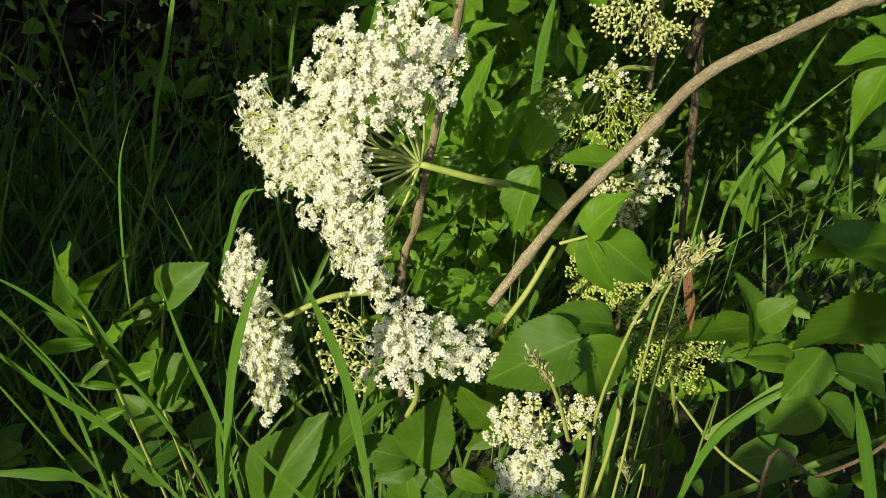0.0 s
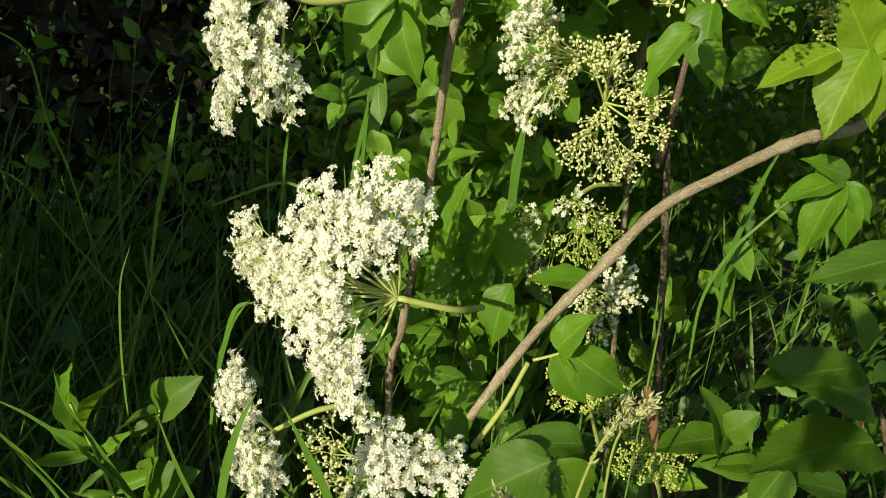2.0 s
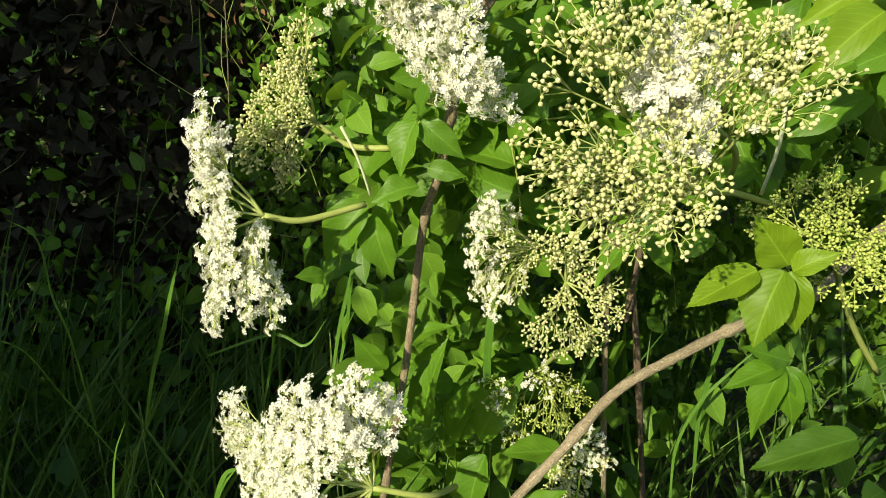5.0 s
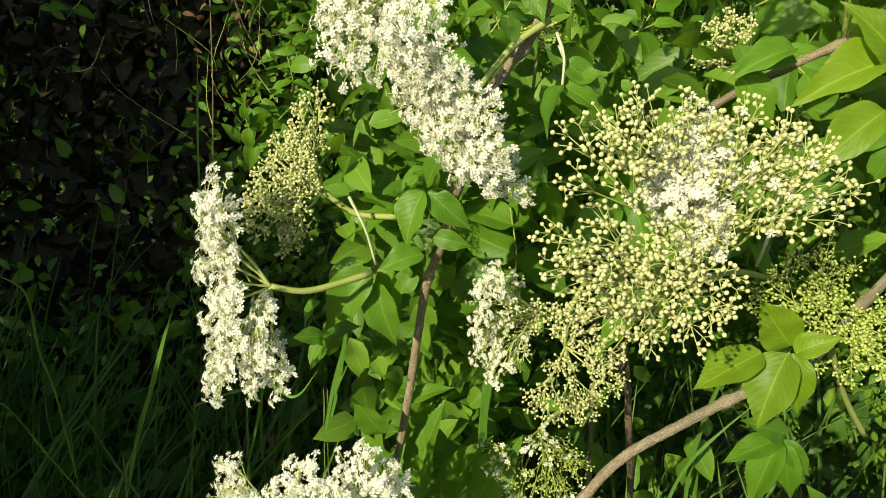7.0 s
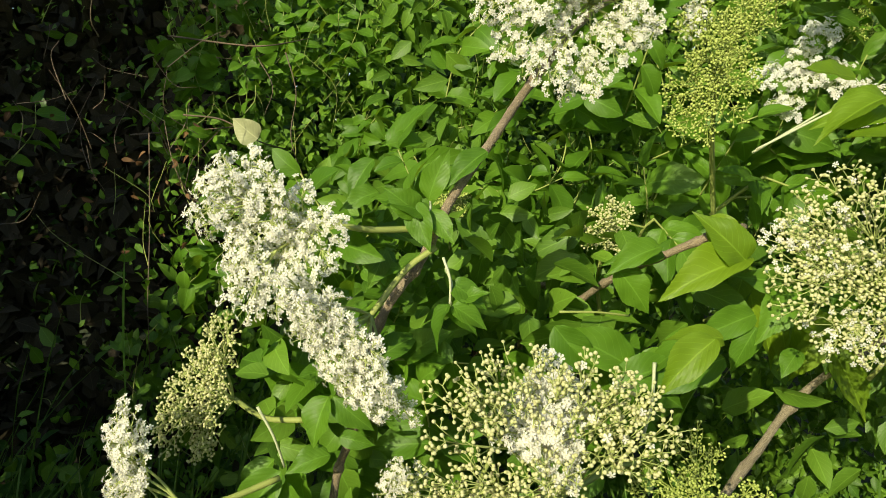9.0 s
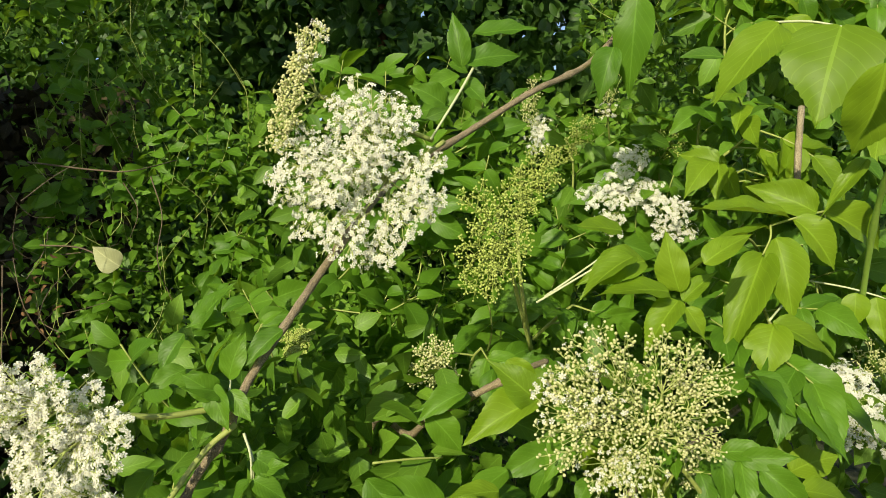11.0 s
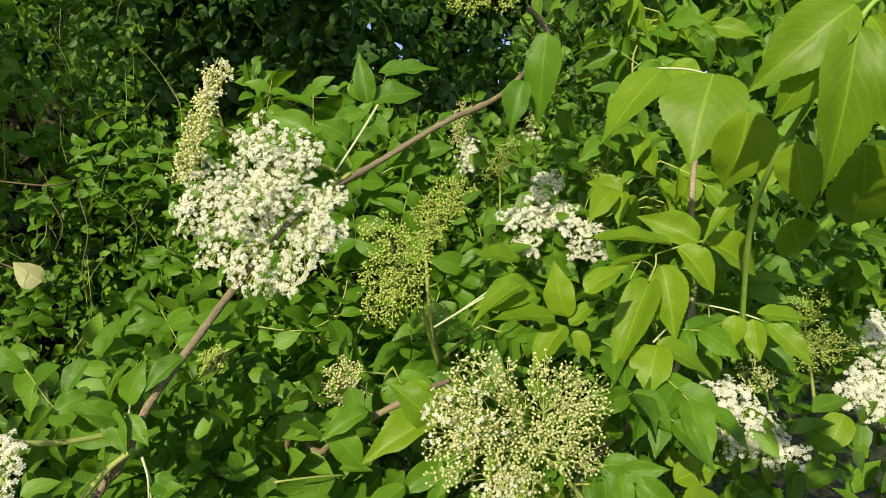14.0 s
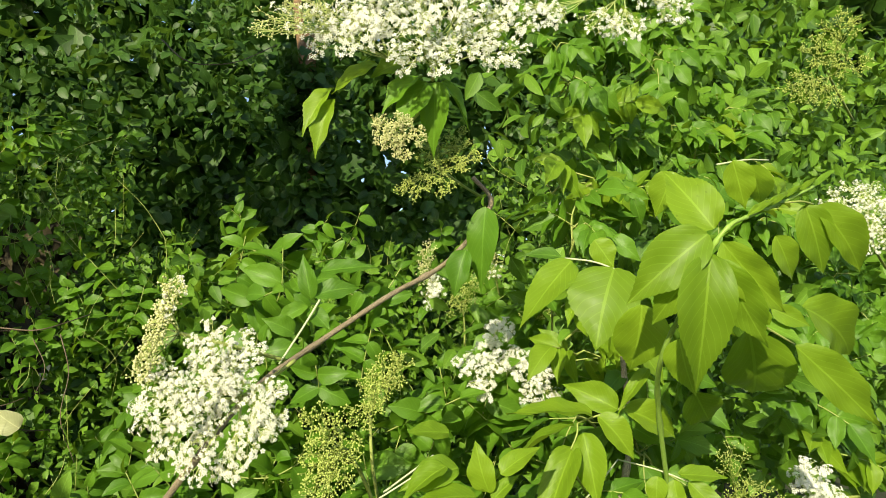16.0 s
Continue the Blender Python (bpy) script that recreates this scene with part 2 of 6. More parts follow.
def tube_arrays(line, r0, r1, sides=6, wobble=0.0, rng=None, start=0):
    line = np.asarray(line, float)
    n = len(line)
    tang = unit(np.gradient(line, axis=0))
    ref = np.array([0.31, -0.2, 0.93]) if abs(tang[:, 2]).mean() < 0.8 else np.array([1.0, 0.1, 0.0])
    a = unit(np.cross(tang, ref))
    b = np.cross(tang, a)
    ang = np.arange(sides) / sides * 2 * np.pi
    rad = np.linspace(r0, r1, n)[:, None] * np.ones((1, sides))
    if wobble and rng is not None:
        rad = rad * (1 + wobble * rng.standard_normal((n, sides)))
    v = line[:, None] + rad[..., None] * (np.cos(ang)[None, :, None] * a[:, None] + np.sin(ang)[None, :, None] * b[:, None])
    v = v.reshape(-1, 3)
    i, j = np.meshgrid(np.arange(n - 1), np.arange(sides), indexing="ij")
    k = (j + 1) % sides
    f = np.stack([i * sides + j, i * sides + k, (i + 1) * sides + k, (i + 1) * sides + j], -1).reshape(-1, 4)
    dist = np.concatenate([[0], np.cumsum(np.linalg.norm(np.diff(line, axis=0), axis=1))])
    uv = np.stack([np.repeat(dist * 6, sides), np.tile(np.abs(ang / np.pi - 1), n)], -1)
    return v, f + start, uv


def joined(pieces):
    """Arrays of several tubes as one."""
    vs, fs, us, k = [], [], [], 0
    for v, f, u in pieces:
        vs.append(v), fs.append(f + k), us.append(u)
        k += len(v)
    return np.vstack(vs), np.vstack(fs), np.vstack(us)


def stem_mesh(name, points, r0, r1, mat, sides=8, wobble=0.04, steps=6, seed=1, knots=0):
    rng = np.random.default_rng(seed)
    line = smooth_line(points, steps)
    v, f, u = tube_arrays(line, r0, r1, sides, wobble, rng)
    if knots:
        ring = np.arange(len(line))
        swell = sum(np.exp(-((ring - k) / 0.8) ** 2) for k in rng.uniform(0, len(line), knots)) * 0.35
        v = (line[:, None] + (v.reshape(len(line), sides, 3) - line[:, None]) * (1 + swell)[:, None, None]).reshape(-1, 3)
    faces = f.tolist()
    faces.append(list(range(sides))[::-1])
    faces.append([len(v) - sides + i for i in range(sides)])
    return mesh_of(name, v, faces, mat, u)


def leaf_arrays(rows=22, cols=5, width=0.5, curl=0.12, fold=0.18, tooth=0.018, shape=0.5, tip=1.0, ripple=0.012, twist=0.0, seed=3, drawn=0.0):
    """A leaf blade one unit long: base at the origin, y to its tip, z its upper face."""
    rng = np.random.default_rng(seed)
    ph = rng.uniform(0, 6)
    v, uv = [], []
    c = np.linspace(-1, 1, cols)
    for i in range(rows):
        s = i / (rows - 1)
        top = shape / (shape + tip)
        w = 0.5 * width * (s + 0.002) ** shape * (1.001 - s) ** tip / (top ** shape * (1 - top) ** tip) + 0.002
        w *= 1 - drawn * max(0.0, (s - 0.62) / 0.38) * (1 if s < 0.98 else 0)
        for x in c:
            e = abs(x)
            ww = w + (tooth * (1 if i % 2 else -1) * min(1, 5 * w) if e > 0.99 and 0 < i < rows - 1 else 0)
            y = s - 0.06 * (1 - e) * 0 + (0.012 if e > 0.99 and i % 2 else 0)
            z = fold * e * w * (1 - 0.55 * e) * 2 - curl * s * s * 1.6 + ripple * math.sin(s * 17 + ph + 2 * x) * e + twist * x * s * w
            v.append((x * ww, y, z))
            uv.append((s, 0.5 + 0.5 * x * min(1.0, 0.25 + 2 * w / width)))
    f = [(i * cols + j, i * cols + j + 1, (i + 1) * cols + j + 1, (i + 1) * cols + j) for i in range(rows - 1) for j in range(cols - 1)]
    return np.array(v), np.array(f), np.array(uv)


def flat_leaf(width=0.55, curl=0.15, fold=0.2):
    """A cheap leaf blade for masses."""
    v, f, uv = leaf_arrays(6, 3, width, curl, fold, 0.0, 0.5, 0.85, 0.0)
    return v, f, uv


def leaf_meshes(name, mat, count, **kw):
    out = []
    for k in range(count):
        rng = np.random.default_rng(40 + k)
        a = dict(kw)
        a["curl"] = kw.get("curl", 0.12) + rng.uniform(-0.10, 0.16)
        a["fold"] = kw.get("fold", 0.2) + rng.uniform(-0.1, 0.16)
        a["twist"] = rng.uniform(-0.5, 0.5)
        a["seed"] = k
        v, f, u = leaf_arrays(**a)
        out.append(mesh_of(name, v, f, mat, u))
    return out


ELDER = leaf_meshes("elder_leaflet", LEAF, 6, rows=40, width=1.0, tooth=0.006, shape=0.55, tip=0.92, drawn=0.62, ripple=0.018)
FRESH = leaf_meshes("young_leaflet", YOUNG, 6, rows=40, width=1.0, tooth=0.006, shape=0.55, tip=0.92, drawn=0.62, ripple=0.018)
SHOOT_ELDER = leaf_meshes("elder_leaflet", LEAF, 6, rows=22, width=1.0, tooth=0.006, shape=0.55, tip=0.92, drawn=0.62, ripple=0.018)
SHOOT_FRESH = leaf_meshes("young_leaflet", YOUNG, 6, rows=22, width=1.0, tooth=0.006, shape=0.55, tip=0.92, drawn=0.62, ripple=0.018)
BRAMBLE = leaf_meshes("bramble_leaflet", ROUGH_LEAF, 5, rows=44, width=1.0, tooth=0.013, shape=0.45, tip=0.72, ripple=0.016, drawn=0.35)
PALE = leaf_meshes("pale_leaf", PALE_LEAF, 1, rows=16, width=1.0, tooth=0.0)
LEAF_KINDS = {"shoot": SHOOT_ELDER, "fresh": SHOOT_FRESH, "elder": ELDER, "young": FRESH, "bramble": BRAMBLE, "pale": PALE}
picks = np.random.default_rng(11)


def blade_pose(base, tip, width, normal):
    base, tip = Vector(base), Vector(tip)
    y = (tip - base)
    size = y.length
    y.normalize()
    n = Vector(normal)
    n = (n - n.dot(y) * y).normalized()
    x = y.cross(n)
    m = Matrix((x, y, n)).transposed().to_4x4()
    return Matrix.Translation(base) @ m @ Matrix.Diagonal((size * width, size, size, 1))


FACE = (-0.45, -0.65, 0.62)


def leaf(parent, base, tip, width=0.5, kind="elder", normal=FACE, name="leaflet", label=""):
    kinds = LEAF_KINDS[kind]
    turn = np.array(normal) + picks.normal(0, 0.16, 3)
    return part(name, kinds[int(picks.integers(len(kinds)))], parent, label, blade_pose(base, tip, width, turn))


def compound_leaf(parent, base, tip, size, kind="elder", pairs=2, normal=FACE, width=0.5, name="compound_leaf", droop=0.25, label=""):
    """A feathered leaf: a stalk from base to tip with leaflets in pairs and one at its end."""
    base, tip, n = np.array(base, float), np.array(tip, float), unit(normal)
    d = unit(tip - base)
    length = np.linalg.norm(tip - base)
    mid = (base + tip) / 2 + n * length * 0.06
    line = smooth_line([base, mid, tip], 5)
    v, f, u = tube_arrays(line, 0.0014, 0.0008, 5)
    stalk = part(name, mesh_of(name, v, f, STALK, u), parent, label)
    side = unit(np.cross(d, n))
    for k in range(pairs):
        at = line[int(len(line) * (0.45 + 0.5 * k / max(1, pairs)))]
        for s in (-1, 1):
            way = unit(d * 0.55 + side * s * 0.9 + np.array([0, 0, -droop]) + picks.normal(0, 0.12, 3))
            ln = size * picks.uniform(0.72, 0.95)
            nn = n + side * s * -0.25 + picks.normal(0, 0.2, 3)
            leaf(stalk, at, at + way * ln, width * picks.uniform(0.9, 1.1), kind, nn)
    way = unit(d + np.array([0, 0, -droop]) + picks.normal(0, 0.1, 3))
    leaf(stalk, line[-1], line[-1] + way * size * picks.uniform(0.95, 1.1), width, kind, n + picks.normal(0, 0.15, 3))
    return stalk


# ---- elder flower heads ----
def ball_arrays(level=1):
    bm = bmesh.new()
    if level == 1:
        bmesh.ops.create_icosphere(bm, subdivisions=1, radius=0.5)
    else:
        bmesh.ops.create_uvsphere(bm, u_segments=6, v_segments=4, radius=0.5)
        bmesh.ops.triangulate(bm, faces=bm.faces[:])
    v = np.array([p.co[:] for p in bm.verts])
    f = np.array([[p.index for p in q.verts] for q in bm.faces])
    bm.free()
    return v, f, np.zeros((len(v), 2))


def petal_arrays():
    """Five broad rounded petals, cupped and then bent back, one unit across; z is the face."""
    v, f = [(0, 0, 0.0)], []
    for k in range(5):
        a = k * 2 * math.pi / 5
        o = len(v)
        for r, da, z in ((0.18, -0.5, 0.05), (0.42, -0.44, 0.06), (0.54, -0.16, -0.01), (0.54, 0.16, -0.01), (0.42, 0.44, 0.06), (0.18, 0.5, 0.05)):
            v.append((r * math.cos(a + da), r * math.sin(a + da), z))
        f += [(0, o + i, o + i + 1) for i in range(5)]
    return np.array(v), np.array(f), np.zeros((len(v), 2))


def anther_arrays():
    """Five stamens and the ovary at a flower's middle."""
    v, f = [], []
    for k in range(5):
        a = (k + 0.5) * 2 * math.pi / 5
        c = np.array([0.30 * math.cos(a), 0.30 * math.sin(a), 0.20])
        o = len(v)
        for q in ((0.075, 0, 0.03), (-0.04, 0.06, 0), (-0.04, -0.06, 0.05)):
            v.append(c + q)
        f += [(o, o + 1, o + 2)]
    o = len(v)
    for q in ((0.1, 0, 0.06), (0, 0.1, 0.06), (-0.1, 0, 0.06), (0, -0.1, 0.06), (0, 0, 0.2)):
        v.append(np.array(q))
    f += [(o, o + 1, o + 4), (o + 1, o + 2, o + 4), (o + 2, o + 3, o + 4), (o + 3, o, o + 4)]
    return np.array(v), np.array(f), np.zeros((len(v), 2))


PETALS, ANTHERS, BALL, FINE_BALL = petal_arrays(), anther_arrays(), ball_arrays(1), ball_arrays(2)
floret = joined([PETALS, ANTHERS])
FLORET_MESH = mesh_of("floret", floret[0], floret[1], PETAL, None, False)
FLORET_MESH.materials.append(ANTHER)
FLORET_MESH.polygons.foreach_set("material_index", [0] * len(PETALS[1]) + [1] * len(ANTHERS[1]))
BUD_MESH = mesh_of("bud", FINE_BALL[0], FINE_BALL[1], BUD)
GREEN_BUD_MESH = mesh_of("green_bud", FINE_BALL[0], FINE_BALL[1], GREEN_BUD)
OCTA = (np.array([(0.5, 0, 0), (-0.5, 0, 0), (0, 0.5, 0), (0, -0.5, 0), (0, 0, 0.5), (0, 0, -0.5)]),
        np.array([(0, 2, 4), (2, 1, 4), (1, 3, 4), (3, 0, 4), (2, 0, 5), (1, 2, 5), (3, 1, 5), (0, 3, 5)]), np.zeros((6, 2)))


def flower_head(centre, radius, face, base, label, buds=(0, 0, 0, 0, 0, 0), green=False, stretch=1.0, long_way=(0, 0, 1), depth=0.55,
                seed=1, dense=1.0, fine=False, flower=0.0044, bend=None, hub=None, spread=1.12, bud=0.0024, group="elder flower heads", lobes=None, lobe_at=None, singles=0):
    """A flat-topped elder flower head: stalk, five main rays that branch twice more, and a flower or bud on every end.
    buds: for each lobe, the share still in bud. singles: how many flowers or buds are objects of their own."""
    rng = np.random.default_rng(seed)
    c, n = np.array(centre, float), unit(face)
    w = np.array(long_way, float)
    w = unit(w - (w @ n) * n)
    s = np.cross(w, n)
    hub = c - n * radius * depth if hub is None else np.array(hub, float)
    head = thing("flower_head", tuple(base), label, "flower head", group)
    green_stuff = STALK
    mid = (np.array(base, float) + hub) / 2 + (np.array(bend, float) if bend is not None else rng.normal(0, 0.004, 3))
    thick = 0.0014 + radius * 0.013
    part("peduncle", stem_mesh("peduncle", [base, mid, hub], thick * 1.15, thick, green_stuff, 7, 0.02, 6), head)
    lobes = lobes or [(0.0, 0.0)] + [(k * 2 * math.pi / 5 + rng.uniform(-0.2, 0.2), 0.64 + rng.uniform(-0.08, 0.08)) for k in range(5)]
    bud_template = FINE_BALL if fine else (OCTA if bud > 0.0027 else BALL)
    for j, (a, r) in enumerate(lobes if lobe_at is None else [(0, 0)] * len(lobe_at)):
        lobe_lift = rng.uniform(-0.10, 0.08)
        off = (w * math.cos(a) * stretch + s * math.sin(a)) * r * radius
        lc = c + off - n * radius * (0.34 * r * r - lobe_lift)
        if lobe_at is not None:
            lc = np.array(lobe_at[j], float)
        tubes = []
        start = hub + (lc - hub) * 0.02
        fork = hub + (lc - hub) * 0.55 + n * 0.0 + rng.normal(0, 0.002, 3)
        t0 = 0.0007 + radius * 0.007
        tubes.append(tube_arrays(smooth_line([start, (start + fork) / 2 - n * 0.03 * radius, fork], 3), t0, t0 * 0.75, 5))
        ends, dirs = [], []
        subs = [(0, 0)] + [(b * 2 * math.pi / 5 + rng.uniform(-0.3, 0.3), 1) for b in range(5)]
        for (a2, r2) in subs:
            sc = lc + (w * math.cos(a2) * (0.5 + 0.5 * stretch) + s * math.sin(a2)) * r2 * radius * 0.27 * rng.uniform(0.8, 1.2) * spread - n * radius * 0.06 * r2
            f2 = fork + (sc - fork) * 0.70
            tubes.append(tube_arrays(np.array([fork, (fork + f2) / 2 + rng.normal(0, 0.001, 3), f2]), t0 * 0.55, t0 * 0.4, 4))
            for b in range(5):
                a3 = b * 2 * math.pi / 5 + rng.uniform(-0.4, 0.4)
                tc = sc + (w * math.cos(a3) + s * math.sin(a3)) * radius * 0.105 * rng.uniform(0.6, 1.25) * spread + n * radius * rng.uniform(-0.09, 0.07)
                f3 = f2 + (tc - f2) * 0.85
                tubes.append(tube_arrays(np.array([f2, f3]), t0 * 0.40, t0 * 0.34, 3))
                for g in range(max(1, int(round(rng.uniform(5.2, 8.6) * dense)))):
                    a4 = rng.uniform(0, 6.28)
                    q = (w * math.cos(a4) + s * math.sin(a4)) * radius * 0.078 * rng.uniform(0.3, 1.25) * spread
                    e = tc + q + n * radius * rng.uniform(-0.07, 0.07)
                    tubes.append(tube_arrays(np.array([f3, e]), t0 * 0.30, t0 * 0.26, 3))
                    ends.append(e)
                    dirs.append(unit(n + q / (radius * 0.062) * 0.55 + 0.5 * (e - f3) / (np.linalg.norm(e - f3) + 1e-6) + rng.normal(0, 0.26, 3)))
        ends, dirs = np.array(ends), np.array(dirs)
        v, f, u = joined(tubes)
        ray = part("ray", mesh_of("ray", v, f, GREEN_RAY if green else RAY, u), head)
        is_bud = rng.random(len(ends)) < buds[j]
        al = unit(np.cross(dirs, rng.normal(0, 1, (len(ends), 3))))
        own = np.zeros(len(ends), bool)
        if singles:
            own[rng.permutation(len(ends))[:singles // (len(lobes) if lobe_at is None else len(lobe_at))]] = True
        for i in np.flatnonzero(own):
            size = (bud * (0.92 if green else 1) if is_bud[i] else flower) * rng.uniform(0.8, 1.12)
            turn = Matrix((np.cross(al[i], dirs[i]), al[i], dirs[i])).transposed().to_4x4()
            mesh = (GREEN_BUD_MESH if green else BUD_MESH) if is_bud[i] else FLORET_MESH
            part("bud" if is_bud[i] else "floret", mesh, ray, "", Matrix.Translation(ends[i]) @ turn @ Matrix.Scale(size, 4))
        k = ~is_bud & ~own
        is_bud &= ~own
        if k.sum():
            size = flower * rng.uniform(0.8, 1.15, k.sum())
            v, f, u = scatter(*PETALS, ends[k], al[k], dirs[k], size, size)
            cl = part("flower_cluster", mesh_of("flower_cluster", v, f, PETAL, u, False), head, "small white five-petalled flowers")
            cl["kind"] = "stuff"
            if flower < 0.0055:
                v, f, u = scatter(*ANTHERS, ends[k], al[k], dirs[k], size, size)
                tiny = part("stamen_cluster", mesh_of("stamen_cluster", v, f, ANTHER, u, False), cl, "cream stamens")
                tiny["kind"] = "stuff"
        if is_bud.sum():
            size = bud * rng.uniform(0.75, 1.12, is_bud.sum()) * (0.92 if green else 1)
            v, f, u = scatter(*bud_template, ends[is_bud], al[is_bud], dirs[is_bud], size, size)
            tiny = part("bud_cluster", mesh_of("bud_cluster", v, f, GREEN_BUD if green else BUD, u), head, "round closed green buds" if green else "round closed cream buds")
            tiny["kind"] = "stuff"
    return head


# ---- ground ----
def ground():
    bm = bmesh.new()
    xs = np.concatenate([np.linspace(-400, -5, 6), np.linspace(-4, 4, 61), np.linspace(5, 400, 6)])
    ys = np.concatenate([np.linspace(-400, -5, 6), np.linspace(-4, 5, 61), np.linspace(6, 400, 6)])
    grid = [[bm.verts.new((x, y, 0.05 * noise.noise((x * 1.3, y * 1.3, 0)) + 0.02 * noise.noise((x * 6, y * 6, 3)))) for y in ys] for x in xs]
    for i in range(len(xs) - 1):
        for j in range(len(ys) - 1):
            bm.faces.new((grid[i][j], grid[i + 1][j], grid[i + 1][j + 1], grid[i][j + 1]))
    me = bpy.data.meshes.new("ground")
    bm.to_mesh(me)
    bm.free()
    me.materials.append(SOIL)
    tagged(new("ground", me), "dark bare soil with litter under the hedge", "ground", kind="structure")


ground()


# ---- foliage masses ----
def foliage(name, label, mat, count, place, size, width, seed, droop=0.5, category="foliage", bias=(-0.35, -0.55, 0.65), wild=0.55, template=None, kind="stuff"):
    """Many small leaves at places drawn by place(rng, n)."""
    rng = np.random.default_rng(seed)
    pos = place(rng, count)
    n = len(pos)
    normal = unit(np.array(bias) + rng.normal(0, wild, (n, 3)))
    along = rng.normal(0, 1, (n, 3)) + np.array([0, -0.2, -droop])
    ln = rng.uniform(size[0], size[1], n)
    v, f, u = scatter(*(template or flat_leaf(1.0)), pos, along, normal, ln, ln * width * rng.uniform(0.85, 1.15, n))
    return tagged(new(name, mesh_of(name, v, f, mat, u)), label, category, kind=kind)


def patchy(pos, rng, scale, keep):
    """Thins places by a noise, to leave gaps."""
    k = np.array([noise.noise(Vector(p) * scale) for p in pos])
    return pos[k + rng.uniform(-0.25, 0.25, len(pos)) > keep]


def in_hollow(x, y, z):
    """The gap in the elder through which the hedge behind shows."""
    k = (x - 0.17) / (y + 0.13)
    return (k > -0.05) & (k < 0.62) & ((z - 1.24) / (y + 0.13) > -0.2) & (y < 0.98)


def in_dark_gap(x, y, z):
    """The opening above the hedge through which the shaded wood shows."""
    k = (x - 0.17) / (y + 0.13)
    return (k > -0.12) & (k < 0.47 + 0.04 * np.sin(z * 20)) & ((z - 1.24) / (y + 0.13) > 0.18 + 0.02 * np.sin(x * 30))


def elder_side(rng, n):
    x, z = rng.uniform(0.02, 2.6, n), rng.uniform(0.25, 2.6, n)
    y = 0.50 + 0.32 * np.clip(z - 0.95, -0.4, 1) + 0.25 * np.clip(x - 0.5, 0, 2) * np.clip(z - 0.8, 0, 1) + np.abs(rng.normal(0, 0.22, n))
    y += 0.9 * np.clip((0.16 + 0.10 * (z - 0.8) - x) / 0.16, 0, 1)
    k = ~in_hollow(x, y, z) & ~in_dark_gap(x, y, z) & (z < 2.4 + 0.15 * np.sin(x * 5)) & (x < 2.4 + 0.15 * np.sin(z * 6)) & (rng.random(n) < np.where(x > 0.1, np.clip((z - 0.86) * 5, np.where(x > 0.45, np.where(x > 0.7, 0.65, 0.35), 0.03), 1), np.clip((z - 0.72) * 4, 0.25, 1)))
    return patchy(np.stack([x, y, z], 1)[k], rng, 6.0, -0.10)


def elder_middle(rng, n):
    x, y, z = rng.uniform(-0.06, 0.32, n), rng.uniform(0.56, 0.98, n), rng.uniform(0.35, 1.1, n)
    k = (x < 0.13) | (z > 0.9) | (rng.random(n) < 0.10)
    return patchy(np.stack([x, y, z], 1)[k], rng, 7.0, -0.2)


def hedge_side(rng, n):
    x, z = rng.uniform(-2.2, 1.8, n), rng.uniform(0.15, 2.3, n)
    y = 1.35 - 0.08 * np.clip(x * 2, 0, 1) + 0.6 * np.clip(z - 1.0, -0.2, 1.4) + 0.1 * np.sin(x * 3 + z) + np.abs(rng.normal(0, 0.22, n))
    dark = in_dark_gap(x, y, z)
    dark |= (z > 2.0 + 0.2 * np.sin(x * 3) + 0.1 * np.sin(x * 11)) | (np.abs(x + 0.2) > 1.75 + 0.2 * np.sin(z * 7))
    dark |= (x < -0.46 + 0.07 * np.sin(z * 9) + 0.04 * np.sin(z * 31)) & (z > 0.35) & (z < 1.68 + 0.08 * np.sin(x * 17)) & (rng.random(n) < 0.95)
    return patchy(np.stack([x, y, z], 1)[~dark], rng, 4.0, -0.18)


def wood_side(rng, n):
    x, z = np.where(rng.random(n) < 0.75, rng.uniform(-2.6, 1.6, n), rng.uniform(1.6, 5.0, n)), rng.uniform(0.1, 3.9, n)
    y = 2.7 + 0.3 * z + np.abs(rng.normal(0, 0.4, n))
    k = z < 3.0 + 0.55 * np.clip(x + 1.7, -2, 1) + 0.12 * np.sin(x * 9)
    return patchy(np.stack([x, y, z], 1)[k], rng, 2.4, -0.10)


# unseen bush, added to block the sun; its top and notches shape the shade
def shade_bush_places(rng, n):
    q, t = rng.uniform(-3.1, -0.50, n), rng.uniform(-0.3, 0.3, n)
    top = np.where(q < -1.9, 3.3, np.where(q < -1.14, 2.6, 1.62)) + 0.16 * np.sin(q * 9) + 0.1 * np.sin(q * 23) - 0.30 * ((np.sin(q * 17) > 0.70) & (q > -1.14))
    z = rng.uniform(0.0, 1.0, n) * top
    t *= np.sqrt(np.clip(1 - ((q + 1.8) / 1.33) ** 2, 0.05, 1))
    x, y = q * 0.825 - 0.565 * (0.85 + t), -q * 0.565 - 0.825 * (0.85 + t)
    return np.stack([x, y, z], 1)


# unseen weeds behind the camera, added to keep sun off the low right
def shade_weed_places(rng, n):
    q, t = rng.uniform(-0.11, 1.1, n), rng.uniform(-0.78, -0.5, n)
    top = 0.96 + 0.66 * np.clip((q - 0.20) / 0.14, 0, 1) + 0.05 * np.sin(q * 21) + 0.05 * np.sin(q * 50) - 0.13 * np.exp(-((q - 0.10) / 0.06) ** 2)
    z = rng.uniform(0.0, 1.0, n) * top
    return np.stack([q * 0.825 + 0.565 * t, -q * 0.565 + 0.825 * t, z], 1)


